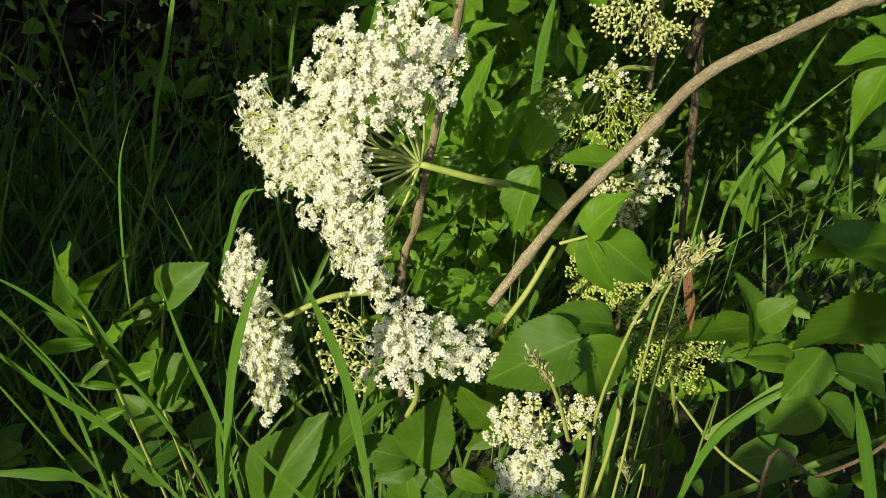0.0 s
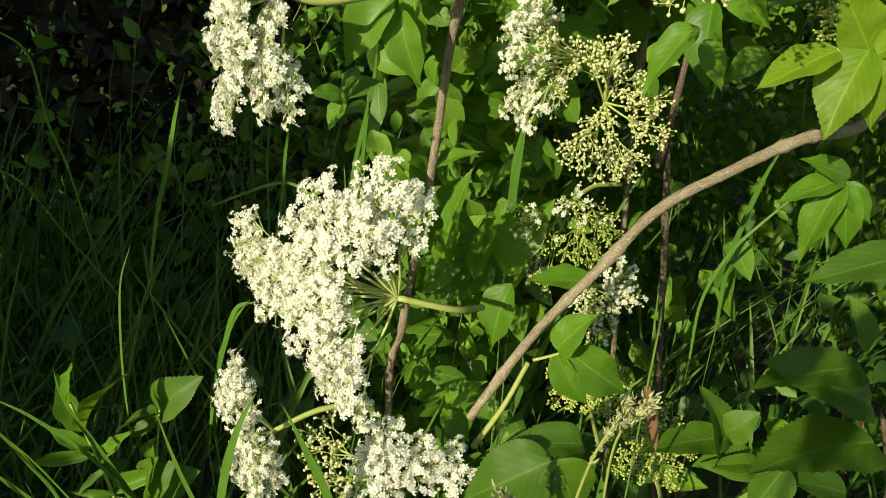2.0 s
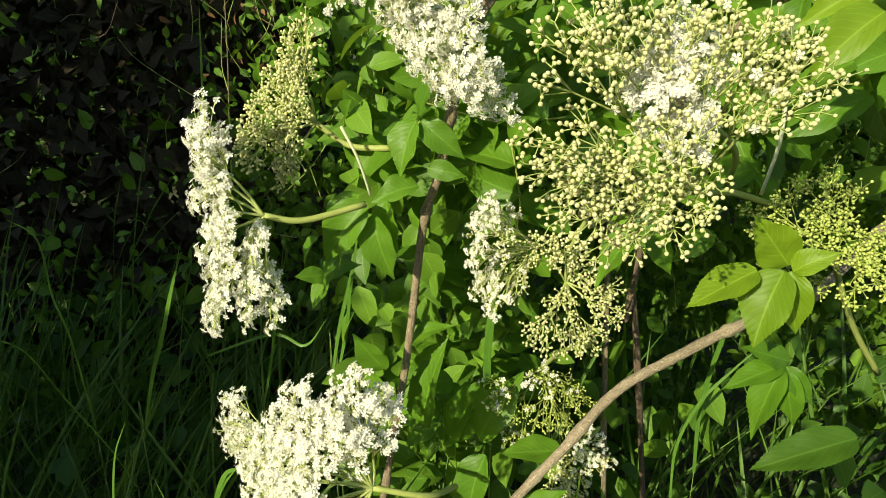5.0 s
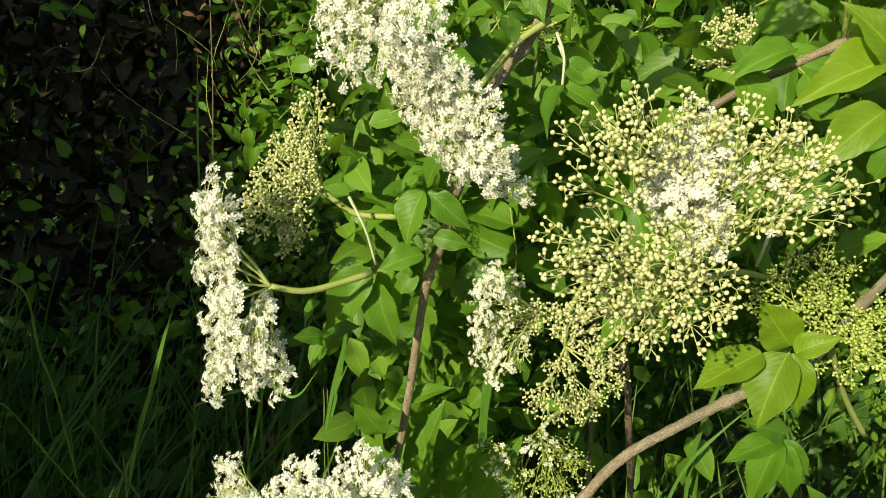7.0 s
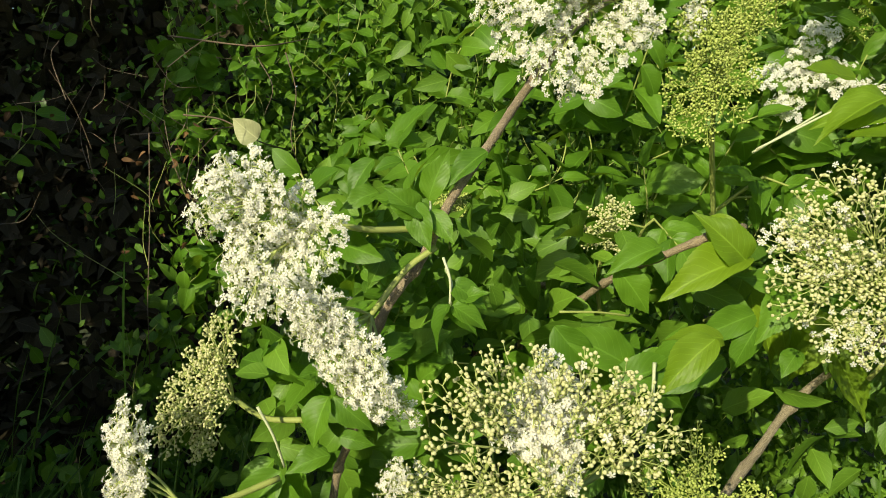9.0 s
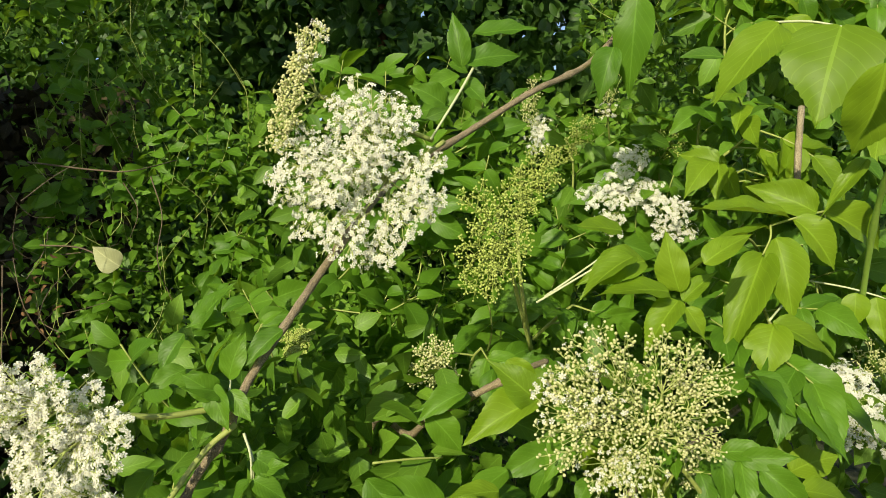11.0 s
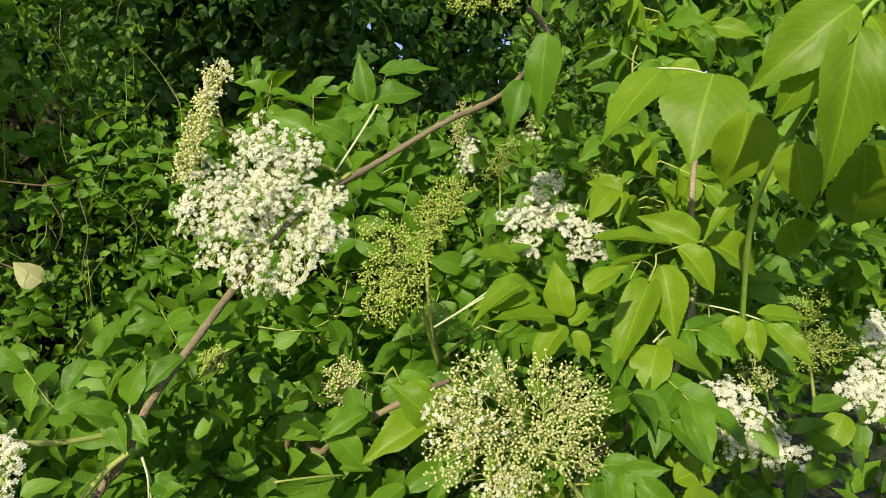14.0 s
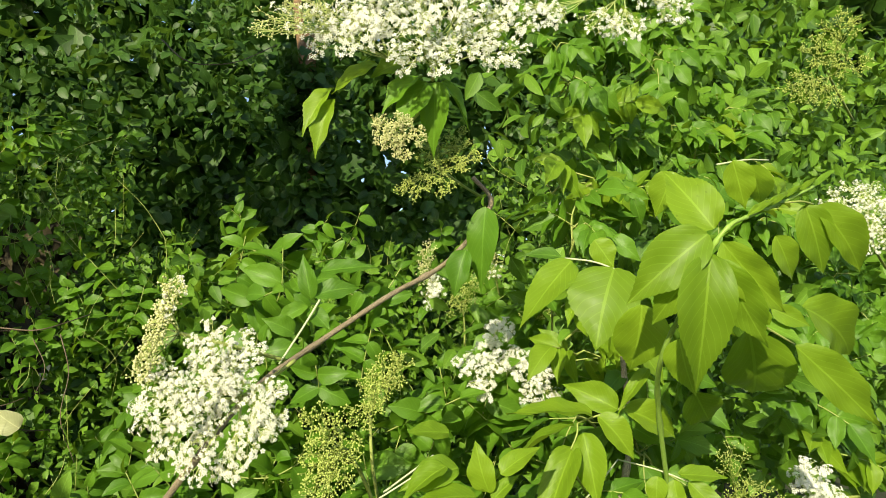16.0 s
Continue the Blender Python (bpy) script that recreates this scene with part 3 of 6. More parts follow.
# unseen crown above the view, added to throw shade on the wood
def shade_crown_places(rng, n):
    x, y, z = rng.uniform(-1.6, 0.2, n), rng.uniform(1.05, 1.6, n), rng.uniform(2.35, 3.6, n)
    k = z > 2.35 + 0.25 * np.sin(x * 9) + 0.15 * np.sin(x * 23 + 1)
    return patchy(np.stack([x, y, z], 1)[k], rng, 2.5, -0.3)


def far_wood(rng, n):
    x, z = rng.uniform(-5.0, 8.5, n), rng.uniform(0.0, 6.4, n)
    k = z < 5.0 + 0.9 * np.clip(x + 2.0, -2, 1) + 0.15 * np.sin(x * 6)
    return np.stack([x, 4.6 + np.abs(rng.normal(0, 0.4, n)), z], 1)[k]


def low_side(rng, n):
    x, y = rng.uniform(-1.9, 1.5, n), rng.uniform(0.35, 2.4, n)
    z = 0.12 + rng.beta(1.5, 2.2, n) * (0.38 + 0.12 * np.clip(x, 0, 1))
    return patchy(np.stack([x, y, z], 1), rng, 5.0, -0.12)


# dark leaf layer set behind the hollow in place of its shade
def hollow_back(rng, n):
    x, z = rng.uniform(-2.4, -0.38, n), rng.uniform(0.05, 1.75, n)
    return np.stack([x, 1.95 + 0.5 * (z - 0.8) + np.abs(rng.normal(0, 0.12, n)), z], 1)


SMALL = leaf_arrays(5, 3, 1.0, 0.15, 0.2, 0.0, 0.5, 0.85, 0.0)
BROADLY = leaf_arrays(3, 3, 1.0, 0.15, 0.2, 0.0, 0.5, 0.6, 0.0)
OVATE = leaf_arrays(5, 3, 1.0, 0.18, 0.2, 0.0, 0.5, 0.6, 0.0)
TINY = leaf_arrays(4, 3, 1.0, 0.15, 0.2, 0.0, 0.5, 0.7, 0.0)
foliage("elder_foliage", "dense green elder leaves deep in the shrub", HEDGE_LEAF, 19000, elder_side, (0.035, 0.065), 0.5, 5, template=SMALL, wild=0.72)
foliage("inner_foliage", "green leaves behind the slim elder cane", HEDGE_LEAF, 2700, elder_middle, (0.024, 0.048), 0.58, 15)
foliage("hedge_foliage", "small oval green leaves of a mixed hedge", HEDGE_LEAF, 26000, hedge_side, (0.026, 0.060), 0.6, 6, template=SMALL, wild=0.75)
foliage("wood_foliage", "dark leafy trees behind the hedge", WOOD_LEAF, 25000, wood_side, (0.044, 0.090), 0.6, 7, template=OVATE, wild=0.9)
foliage("undergrowth", "low shaded leaves of wild plants on the ground", LOW_LEAF, 10000, low_side, (0.025, 0.06), 0.6, 8, 0.1, template=SMALL)
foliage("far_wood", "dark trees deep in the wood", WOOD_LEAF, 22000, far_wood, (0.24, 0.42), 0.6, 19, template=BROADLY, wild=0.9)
foliage("side_bush", "unseen leafy bush added to shade the hedge foot", WOOD_LEAF, 12500, shade_bush_places, (0.08, 0.14), 0.6, 9, template=BROADLY)
foliage("side_weed", "unseen tall leafy weeds added to shade the low leaves", WOOD_LEAF, 6000, shade_weed_places, (0.05, 0.09), 0.6, 12, template=BROADLY)
foliage("tree_crown", "unseen leafy crown added to shade the wood behind the hedge", WOOD_LEAF, 7000, shade_crown_places, (0.06, 0.11), 0.6, 10, template=BROADLY)
foliage("dead_foliage", "dark brown leaf backing that stands in for the shade in the hollow", HOLLOW_DARK, 9000, hollow_back, (0.05, 0.10), 0.6, 23, template=BROADLY, wild=0.8)


def shade_tree_frame(label, trunk, limbs, r):
    t = thing("tree", trunk[0], label, "tree")
    part("trunk", stem_mesh("trunk", trunk, r, r * 0.6, DARK_BARK, 10, 0.05, 6), t)
    for k, limb in enumerate(limbs):
        part("limb", stem_mesh("limb", limb, r * 0.5, r * 0.12, DARK_BARK, 7, 0.05, 6, 5 + k), t)


# unseen trunk and limbs, added only to hold up the shading crown
shade_tree_frame("unseen leaning tree added to carry the shading crown", [(-1.75, 1.5, 0.0), (-1.65, 1.45, 1.2), (-1.5, 1.4, 2.2), (-1.2, 1.35, 3.1)],
           [[(-1.5, 1.4, 2.2), (-0.9, 1.3, 2.75), (-0.4, 1.3, 2.9), (0.1, 1.3, 2.95)], [(-1.3, 1.37, 2.9), (-0.8, 1.3, 3.3), (-0.2, 1.3, 3.4)]], 0.07)
STRIP = leaf_arrays(7, 3, 1.0, 0.22, 0.004, 0.0, 0.2, 0.6, 0.0)


def grass_floor(rng, n):
    at = np.stack([rng.uniform(-0.9, 1.2, n), rng.uniform(0.42, 1.3, n), rng.uniform(0.0, 0.35, n)], 1)
    return at[(at[:, 0] < 0.12) | (rng.random(n) < 0.22)]


def blades(name, label, count, seed, length, lean):
    rng = np.random.default_rng(seed)
    pos = grass_floor(rng, count)
    count = len(pos)
    al = np.array([0, 0, 1.0]) + rng.normal(0, lean, (count, 3)) * np.array([1, 1, 0.3])
    ln = rng.uniform(*length, count)
    v, f, u = scatter(*STRIP, pos, al, np.array([-0.4, -0.8, 0.2]) + rng.normal(0, 0.4, (count, 3)), ln, rng.uniform(0.003, 0.007, count))
    return tagged(new(name, mesh_of(name, v, f, GRASS_STUFF, u)), label, "grass", kind="stuff")


blades("fine_grass", "fine green grass growing through the undergrowth", 1500, 31, (0.18, 0.5), 0.4)


# ---- elder branches ----
def branch(label, points, r0, r1, mat=BARK, sides=12, seed=1, steps=12, wobble=0.05):
    b = thing("elder_branch", points[0], label, "branch", "elder branches")
    part("stem", stem_mesh("stem", points, r0, r1, mat, sides, wobble, steps, seed, len(points)), b)
    return b


ARCH = branch("arching grey-brown elder cane with warty bark and a cut end",
              [(0.051, 0.348, 0.665), (0.090, 0.357, 0.728), (0.127, 0.366, 0.771), (0.160, 0.375, 0.809), (0.199, 0.383, 0.831), (0.244, 0.392, 0.852),
               (0.290, 0.410, 0.859), (0.379, 0.480, 0.895), (0.486, 0.550, 0.943), (0.687, 0.600, 1.034), (0.762, 0.630, 1.152), (0.768, 0.640, 1.282), (0.783, 0.650, 1.372)],
              0.0030, 0.0042)
CANE = branch("slim brown elder cane rising through its leaves",
              [(0.005, 0.50, 0.03), (-0.015, 0.465, 0.557), (-0.003, 0.455, 0.670), (0.016, 0.450, 0.793), (0.029, 0.445, 0.901), (0.040, 0.435, 0.939), (0.049, 0.420, 0.987),
               (0.063, 0.415, 1.038), (0.090, 0.415, 1.079), (0.108, 0.420, 1.117), (0.139, 0.448, 1.158), (0.180, 0.500, 1.209), (0.242, 0.565, 1.275), (0.330, 0.635, 1.328),
               (0.419, 0.660, 1.382), (0.527, 0.720, 1.439), (0.621, 0.780, 1.537), (0.599, 0.800, 1.588)], 0.0028, 0.0038, CANE_BARK)
SIDE = branch("short brown elder branch among leaves", [(0.30, 0.80, 0.03), (0.225, 0.720, 0.908), (0.260, 0.600, 1.008), (0.281, 0.540, 1.047), (0.330, 0.500, 1.083), (0.344, 0.505, 1.088), (0.383, 0.530, 1.091)], 0.0036, 0.0030, CANE_BARK)
THIN = branch("thin dark elder stem in shade", [(0.33, 0.60, 0.03), (0.227, 0.560, 0.739), (0.210, 0.550, 0.793), (0.211, 0.550, 0.788), (0.220, 0.550, 0.900)], 0.0030, 0.0026, DARK_BARK)


# ---- flower heads ----
flower_head((-0.039, 0.305, 0.780), 0.046, (-0.66, -0.70, 0.25), (0.055, 0.360, 0.743), "large open white elder flower head with long green rays", hub=(0.004, 0.327, 0.766), seed=3, singles=270, dense=0.75, buds=(0,) * 17, flower=0.0046,
            lobe_at=[(-0.109, 0.400, 0.766), (-0.101, 0.390, 0.752), (-0.083, 0.360, 0.746), (-0.078, 0.360, 0.767), (-0.039, 0.315, 0.822), (-0.051, 0.325, 0.802), (-0.020, 0.305, 0.823), (-0.005, 0.310, 0.835), (0.008, 0.320, 0.821), (-0.008, 0.310, 0.810), (-0.060, 0.330, 0.771), (-0.033, 0.305, 0.791), (-0.042, 0.305, 0.769), (-0.032, 0.300, 0.750), (-0.031, 0.305, 0.726), (-0.026, 0.310, 0.707), (-0.050, 0.320, 0.746)])
flower_head((-0.110, 0.350, 0.638), 0.044, (-0.80, -0.42, 0.30), (-0.017, 0.380, 0.649), "slim open white elder flower head on a green stalk", hub=(-0.086, 0.360, 0.636), seed=4, singles=90, dense=0.62, buds=(0,) * 9,
            lobe_at=[(-0.108, 0.344, 0.688), (-0.105, 0.352, 0.668), (-0.120, 0.360, 0.666), (-0.103, 0.348, 0.644), (-0.115, 0.356, 0.614), (-0.096, 0.344, 0.620), (-0.106, 0.352, 0.594), (-0.094, 0.360, 0.593), (-0.102, 0.348, 0.577)])
flower_head((0.000, 0.310, 0.652), 0.042, (-0.2, -0.62, 0.75), (-0.001, 0.360, 0.554), "half-open elder flower head, part white and part yellow buds", buds=(1, 1, 0, 0, 0, 0.1), seed=6, singles=120, dense=0.58, flower=0.0050,
            lobe_at=[(-0.046, 0.330, 0.657), (-0.038, 0.320, 0.633), (-0.005, 0.310, 0.672), (0.018, 0.310, 0.660), (-0.006, 0.300, 0.655), (0.037, 0.315, 0.651)])
flower_head((0.088, 0.320, 0.586), 0.036, (-0.2, -0.7, 0.5), (0.127, 0.380, 0.445), "white elder flower head under a broad leaf", buds=(0.9, 0.5, 0.3, 0.1, 0.6, 0.3), seed=7, dense=0.65, flower=0.0047,
            lobe_at=[(0.079, 0.320, 0.600), (0.067, 0.315, 0.594), (0.085, 0.315, 0.575), (0.077, 0.315, 0.546), (0.116, 0.335, 0.589), (0.096, 0.320, 0.536)])
flower_head((-0.095, 0.355, 0.924), 0.046, (-0.80, -0.55, 0.22), (-0.006, 0.400, 0.927), "white elder flower head seen from its edge", hub=(-0.064, 0.372, 0.926), seed=8, singles=160, dense=0.68, buds=(0,) * 10,
            lobe_at=[(-0.094, 0.354, 0.979), (-0.091, 0.362, 0.963), (-0.101, 0.370, 0.946), (-0.087, 0.358, 0.932), (-0.099, 0.366, 0.910), (-0.089, 0.354, 0.896), (-0.072, 0.362, 0.908), (-0.103, 0.370, 0.866), (-0.076, 0.358, 0.881), (-0.065, 0.366, 0.878)])
flower_head((-0.059, 0.375, 0.988), 0.044, (-0.68, -0.6, 0.35), (0.009, 0.420, 0.960), "elder flower head in pale yellow-green bud", buds=(1,) * 8, dense=0.7, hub=(-0.040, 0.420, 0.976), seed=9, bud=0.0021,
            lobe_at=[(-0.048, 0.397, 1.026), (-0.049, 0.405, 1.008), (-0.066, 0.413, 1.000), (-0.053, 0.401, 0.988), (-0.077, 0.409, 0.980), (-0.081, 0.397, 0.967), (-0.062, 0.405, 0.966), (-0.062, 0.413, 0.950)])
flower_head((-0.017, 0.360, 1.107), 0.050, (-0.60, -0.70, 0.3), (0.089, 0.415, 1.098), "open white elder flower head on a long stalk", hub=(0.023, 0.385, 1.106), seed=10, singles=160, dense=0.65, buds=(0,) * 10,
            lobe_at=[(-0.038, 0.358, 1.127), (-0.019, 0.366, 1.133), (-0.036, 0.374, 1.110), (-0.010, 0.362, 1.117), (0.006, 0.370, 1.110), (0.020, 0.358, 1.098), (-0.025, 0.366, 1.094), (-0.001, 0.374, 1.089), (-0.022, 0.362, 1.075), (-0.009, 0.370, 1.066)])
flower_head((0.018, 0.350, 1.033), 0.050, (-0.72, -0.45, -0.42), (0.098, 0.410, 1.086), "drooping white elder flower head seen from its edge", hub=(0.055, 0.385, 1.045), seed=11, singles=160, dense=0.68, buds=(0,) * 9,
            lobe_at=[(0.011, 0.334, 1.064), (0.024, 0.342, 1.065), (0.016, 0.350, 1.043), (0.035, 0.338, 1.045), (0.030, 0.346, 1.024), (0.051, 0.334, 1.030), (0.044, 0.342, 1.007), (0.066, 0.350, 1.002), (0.054, 0.338, 1.017)])
flower_head((0.122, 0.283, 1.005), 0.042, (-0.35, -0.78, 0.52), (0.265, 0.420, 0.925), "wide loose elder flower head in cream bud", buds=(1,) * 11 + (0.97,) * 4, hub=(0.169, 0.315, 0.958), seed=12, singles=300, dense=0.62, fine=True, spread=1.25, bud=0.0023,
            lobe_at=[(0.099, 0.260, 1.027), (0.113, 0.268, 1.036), (0.134, 0.276, 1.038), (0.094, 0.264, 0.988), (0.110, 0.272, 0.977), (0.103, 0.260, 0.969), (0.125, 0.268, 0.971), (0.128, 0.276, 0.952), (0.140, 0.264, 0.991), (0.148, 0.272, 0.973), (0.142, 0.260, 0.961), (0.161, 0.268, 1.034), (0.180, 0.276, 1.030), (0.187, 0.264, 1.019), (0.178, 0.272, 1.012)])
flower_head((0.140, 0.285, 1.011), 0.036, (-0.3, -0.7, 0.5), (0.235, 0.430, 0.937), "small open white elder flower head behind buds", hub=(0.173, 0.330, 0.996), seed=13, dense=0.7, flower=0.0040, buds=(0,) * 6,
            lobe_at=[(0.142, 0.276, 1.024), (0.157, 0.284, 1.013), (0.146, 0.292, 1.003), (0.153, 0.280, 0.995), (0.148, 0.288, 1.034), (0.134, 0.276, 1.015)])
flower_head((0.080, 0.420, 0.885), 0.030, (-0.75, -0.5, 0.35), (0.150, 0.470, 0.880), "cream-white elder flower head in half shade", hub=(0.111, 0.440, 0.888), buds=(0.1, 0.1, 0.5, 0.2, 0.7, 0.2, 0.2, 0.8, 0.95, 0.8), seed=14, dense=0.42, flower=0.0034, bud=0.0017,
            lobe_at=[(0.073, 0.408, 0.924), (0.067, 0.420, 0.910), (0.086, 0.432, 0.910), (0.065, 0.408, 0.892), (0.077, 0.420, 0.880), (0.071, 0.432, 0.860), (0.078, 0.408, 0.859), (0.092, 0.420, 0.865), (0.098, 0.432, 0.876), (0.082, 0.408, 0.900)])
flower_head((0.134, 0.420, 0.858), 0.030, (-0.3, -0.7, 0.5), (0.154, 0.490, 0.893), "loose elder flower head in green-yellow bud", hub=(0.135, 0.450, 0.857), buds=(1,) * 10, seed=15, dense=0.45, spread=1.2, bud=0.0022,
            lobe_at=[(0.125, 0.408, 0.897), (0.113, 0.420, 0.892), (0.142, 0.432, 0.877), (0.151, 0.408, 0.870), (0.158, 0.420, 0.848), (0.129, 0.432, 0.846), (0.112, 0.408, 0.835), (0.136, 0.420, 0.823), (0.153, 0.432, 0.820)])
# green bud and ray colour dims this cream head in place of shade
flower_head((0.121, 0.430, 0.766), 0.028, (-0.4, -0.6, 0.5), (0.165, 0.490, 0.785), "fading cream elder flower head in shade", hub=(0.122, 0.455, 0.783), buds=(0.6, 0.9, 1, 0.95, 0.8, 0.7, 0.6, 1), green=True, seed=16, dense=0.34, flower=0.0036, spread=1.3, bud=0.0020,
            lobe_at=[(0.115, 0.413, 0.796), (0.136, 0.425, 0.781), (0.147, 0.437, 0.763), (0.118, 0.413, 0.766), (0.096, 0.425, 0.763), (0.099, 0.437, 0.730), (0.084, 0.413, 0.784), (0.134, 0.425, 0.744)])
flower_head((0.147, 0.425, 0.716), 0.028, (-0.3, -0.7, 0.5), (0.180, 0.490, 0.707), "small open white elder flower head in shade", hub=(0.145, 0.455, 0.711), seed=17, dense=0.32, flower=0.0036, spread=1.3, buds=(0.2, 0.2, 0.6, 0.8, 0.5),
            lobe_at=[(0.151, 0.413, 0.743), (0.162, 0.425, 0.720), (0.142, 0.437, 0.708), (0.132, 0.413, 0.714), (0.146, 0.425, 0.697)])
flower_head((0.205, 0.430, 0.585), 0.038, (-0.2, -0.6, 0.7), (0.264, 0.500, 0.428), "shaded elder flower head in green bud", buds=(1,) * 6, seed=18, green=True)
flower_head((0.147, 0.440, 0.636), 0.031, (-0.2, -0.6, 0.7), (0.187, 0.500, 0.509), "small shaded elder flower head in bud", buds=(1,) * 6, seed=19, green=True)
flower_head((0.373, 0.345, 1.084), 0.049, (-0.3, -0.75, 0.58), (0.525, 0.450, 0.945), "wide elder flower head mostly in cream bud", buds=(0.95, 0.85, 0.6, 0.9) + (1,) * 10 + (0.7, 0.8), hub=(0.427, 0.405, 1.051), seed=20, singles=240, dense=0.60, fine=True, spread=1.25, bud=0.0025,
            lobe_at=[(0.364, 0.364, 1.134), (0.344, 0.372, 1.115), (0.334, 0.380, 1.098), (0.351, 0.368, 1.092), (0.387, 0.376, 1.106), (0.330, 0.364, 1.072), (0.360, 0.372, 1.075), (0.396, 0.380, 1.076), (0.421, 0.368, 1.123), (0.450, 0.376, 1.113), (0.448, 0.364, 1.094), (0.432, 0.372, 1.089), (0.449, 0.380, 1.055), (0.412, 0.368, 1.064), (0.374, 0.376, 1.036), (0.391, 0.364, 1.035)])
flower_head((0.281, 0.370, 0.921), 0.048, (-0.3, -0.7, 0.6), (0.386, 0.460, 0.781), "elder flower head in small green bud", buds=(1,) * 6, green=True, seed=21)
flower_head((0.190, 0.460, 1.270), 0.052, (-0.42, -0.82, 0.30), (0.281, 0.520, 1.305), "broad open white elder flower head facing the light", hub=(0.225, 0.510, 1.270), seed=22, singles=260, dense=0.56, flower=0.0048, buds=(0,) * 16,
            lobe_at=[(0.192, 0.457, 1.329), (0.226, 0.465, 1.318), (0.173, 0.473, 1.293), (0.143, 0.461, 1.270), (0.214, 0.469, 1.281), (0.245, 0.457, 1.271), (0.155, 0.465, 1.240), (0.192, 0.473, 1.248), (0.229, 0.461, 1.237), (0.210, 0.469, 1.209), (0.176, 0.457, 1.221), (0.145, 0.465, 1.290), (0.247, 0.473, 1.249), (0.172, 0.456, 1.266), (0.195, 0.460, 1.285), (0.205, 0.455, 1.305)])
flower_head((0.142, 0.472, 1.344), 0.054, (-0.78, -0.45, 0.3), (0.270, 0.520, 1.306), "slim elder flower head in cream bud", buds=(0.7, 1, 1, 1, 1), hub=(0.164, 0.485, 1.338), seed=23, dense=0.75, bud=0.0026,
            lobe_at=[(0.154, 0.463, 1.376), (0.147, 0.475, 1.363), (0.142, 0.487, 1.348), (0.137, 0.463, 1.326), (0.132, 0.475, 1.310)])
flower_head((0.666, 0.900, 1.286), 0.062, (-0.3, -0.7, 0.6), (0.730, 1.020, 1.229), "open white elder flower head in the hedge", hub=(0.696, 0.950, 1.269), seed=24, flower=0.0076, dense=0.5, buds=(0,) * 7,
            lobe_at=[(0.675, 0.892, 1.336), (0.656, 0.900, 1.306), (0.621, 0.908, 1.277), (0.700, 0.896, 1.281), (0.641, 0.904, 1.230), (0.722, 0.892, 1.261), (0.661, 0.900, 1.272)])
flower_head((0.743, 0.880, 1.228), 0.050, (-0.3, -0.7, 0.6), (0.818, 1.000, 1.185), "small white elder flower head in the hedge", hub=(0.781, 0.940, 1.213), seed=25, flower=0.0070, dense=0.4, buds=(0.2,) * 3,
            lobe_at=[(0.746, 0.872, 1.248), (0.723, 0.880, 1.219), (0.765, 0.888, 1.216)])
flower_head((0.385, 0.578, 1.268), 0.055, (-0.45, -0.8, 0.25), (0.400, 0.620, 1.086), "small elder flower head in green bud", buds=(1,) * 4, green=True, hub=(0.380, 0.605, 1.235), bud=0.0026, dense=0.85, seed=26,
            lobe_at=[(0.402, 0.568, 1.290), (0.389, 0.580, 1.276), (0.383, 0.592, 1.261), (0.366, 0.568, 1.242)])
flower_head((0.308, 0.468, 1.210), 0.055, (-0.45, -0.8, 0.25), (0.400, 0.620, 1.086), "elder flower head in green bud on a stalk", buds=(1,) * 5, green=True, hub=(0.334, 0.505, 1.208), bend=(-0.005, 0, 0.02), bud=0.0025, dense=0.85, seed=27,
            lobe_at=[(0.299, 0.458, 1.241), (0.320, 0.470, 1.223), (0.302, 0.482, 1.205), (0.316, 0.458, 1.198), (0.303, 0.470, 1.183)])
flower_head((0.283, 0.600, 1.080), 0.050, (-0.3, -0.6, 0.7), (0.300, 0.660, 0.979), "small elder flower head in yellow bud", buds=(1,) * 3, hub=(0.290, 0.630, 1.060), bud=0.0026, dense=0.8, seed=28,
            lobe_at=[(0.281, 0.588, 1.097), (0.273, 0.600, 1.077), (0.293, 0.612, 1.067)])
flower_head((0.143, 0.750, 1.093), 0.023, (-0.3, -0.6, 0.7), (0.145, 0.780, 1.029), "tiny elder flower head in green bud", buds=(1,) * 6, green=True, bud=0.0028, seed=29, dense=0.7)
flower_head((0.780, 0.550, 1.010), 0.060, (-0.4, -0.6, 0.6), (0.860, 0.660, 1.000), "white elder flower head low in the shrub", buds=(0, 0, 0, 0, 0.5, 1), hub=(0.800, 0.600, 1.005), seed=30, dense=0.8, flower=0.0062,
            lobe_at=[(0.739, 0.538, 1.049), (0.776, 0.550, 1.016), (0.817, 0.562, 0.988), (0.825, 0.538, 0.969), (0.765, 0.550, 0.987), (0.809, 0.562, 1.061)])
flower_head((1.030, 0.585, 1.050), 0.065, (-0.4, -0.6, 0.6), (1.215, 0.660, 1.041), "white elder flower head beside leaves", buds=(0,) * 5, hub=(1.090, 0.640, 1.045), seed=31, dense=0.8, flower=0.0065,
            lobe_at=[(1.030, 0.573, 1.108), (1.069, 0.585, 1.071), (1.038, 0.597, 1.038), (0.988, 0.573, 1.022), (1.033, 0.585, 0.997)])
flower_head((0.890, 0.550, 1.105), 0.060, (-0.6, -0.3, 0.6), (0.939, 0.600, 1.000), "loose elder flower head in green bud", buds=(1,) * 4, green=True, hub=(0.905, 0.580, 1.080), seed=32, dense=0.5, bud=0.0028,
            lobe_at=[(0.859, 0.538, 1.150), (0.890, 0.550, 1.108), (0.934, 0.562, 1.085), (0.866, 0.538, 1.088)])
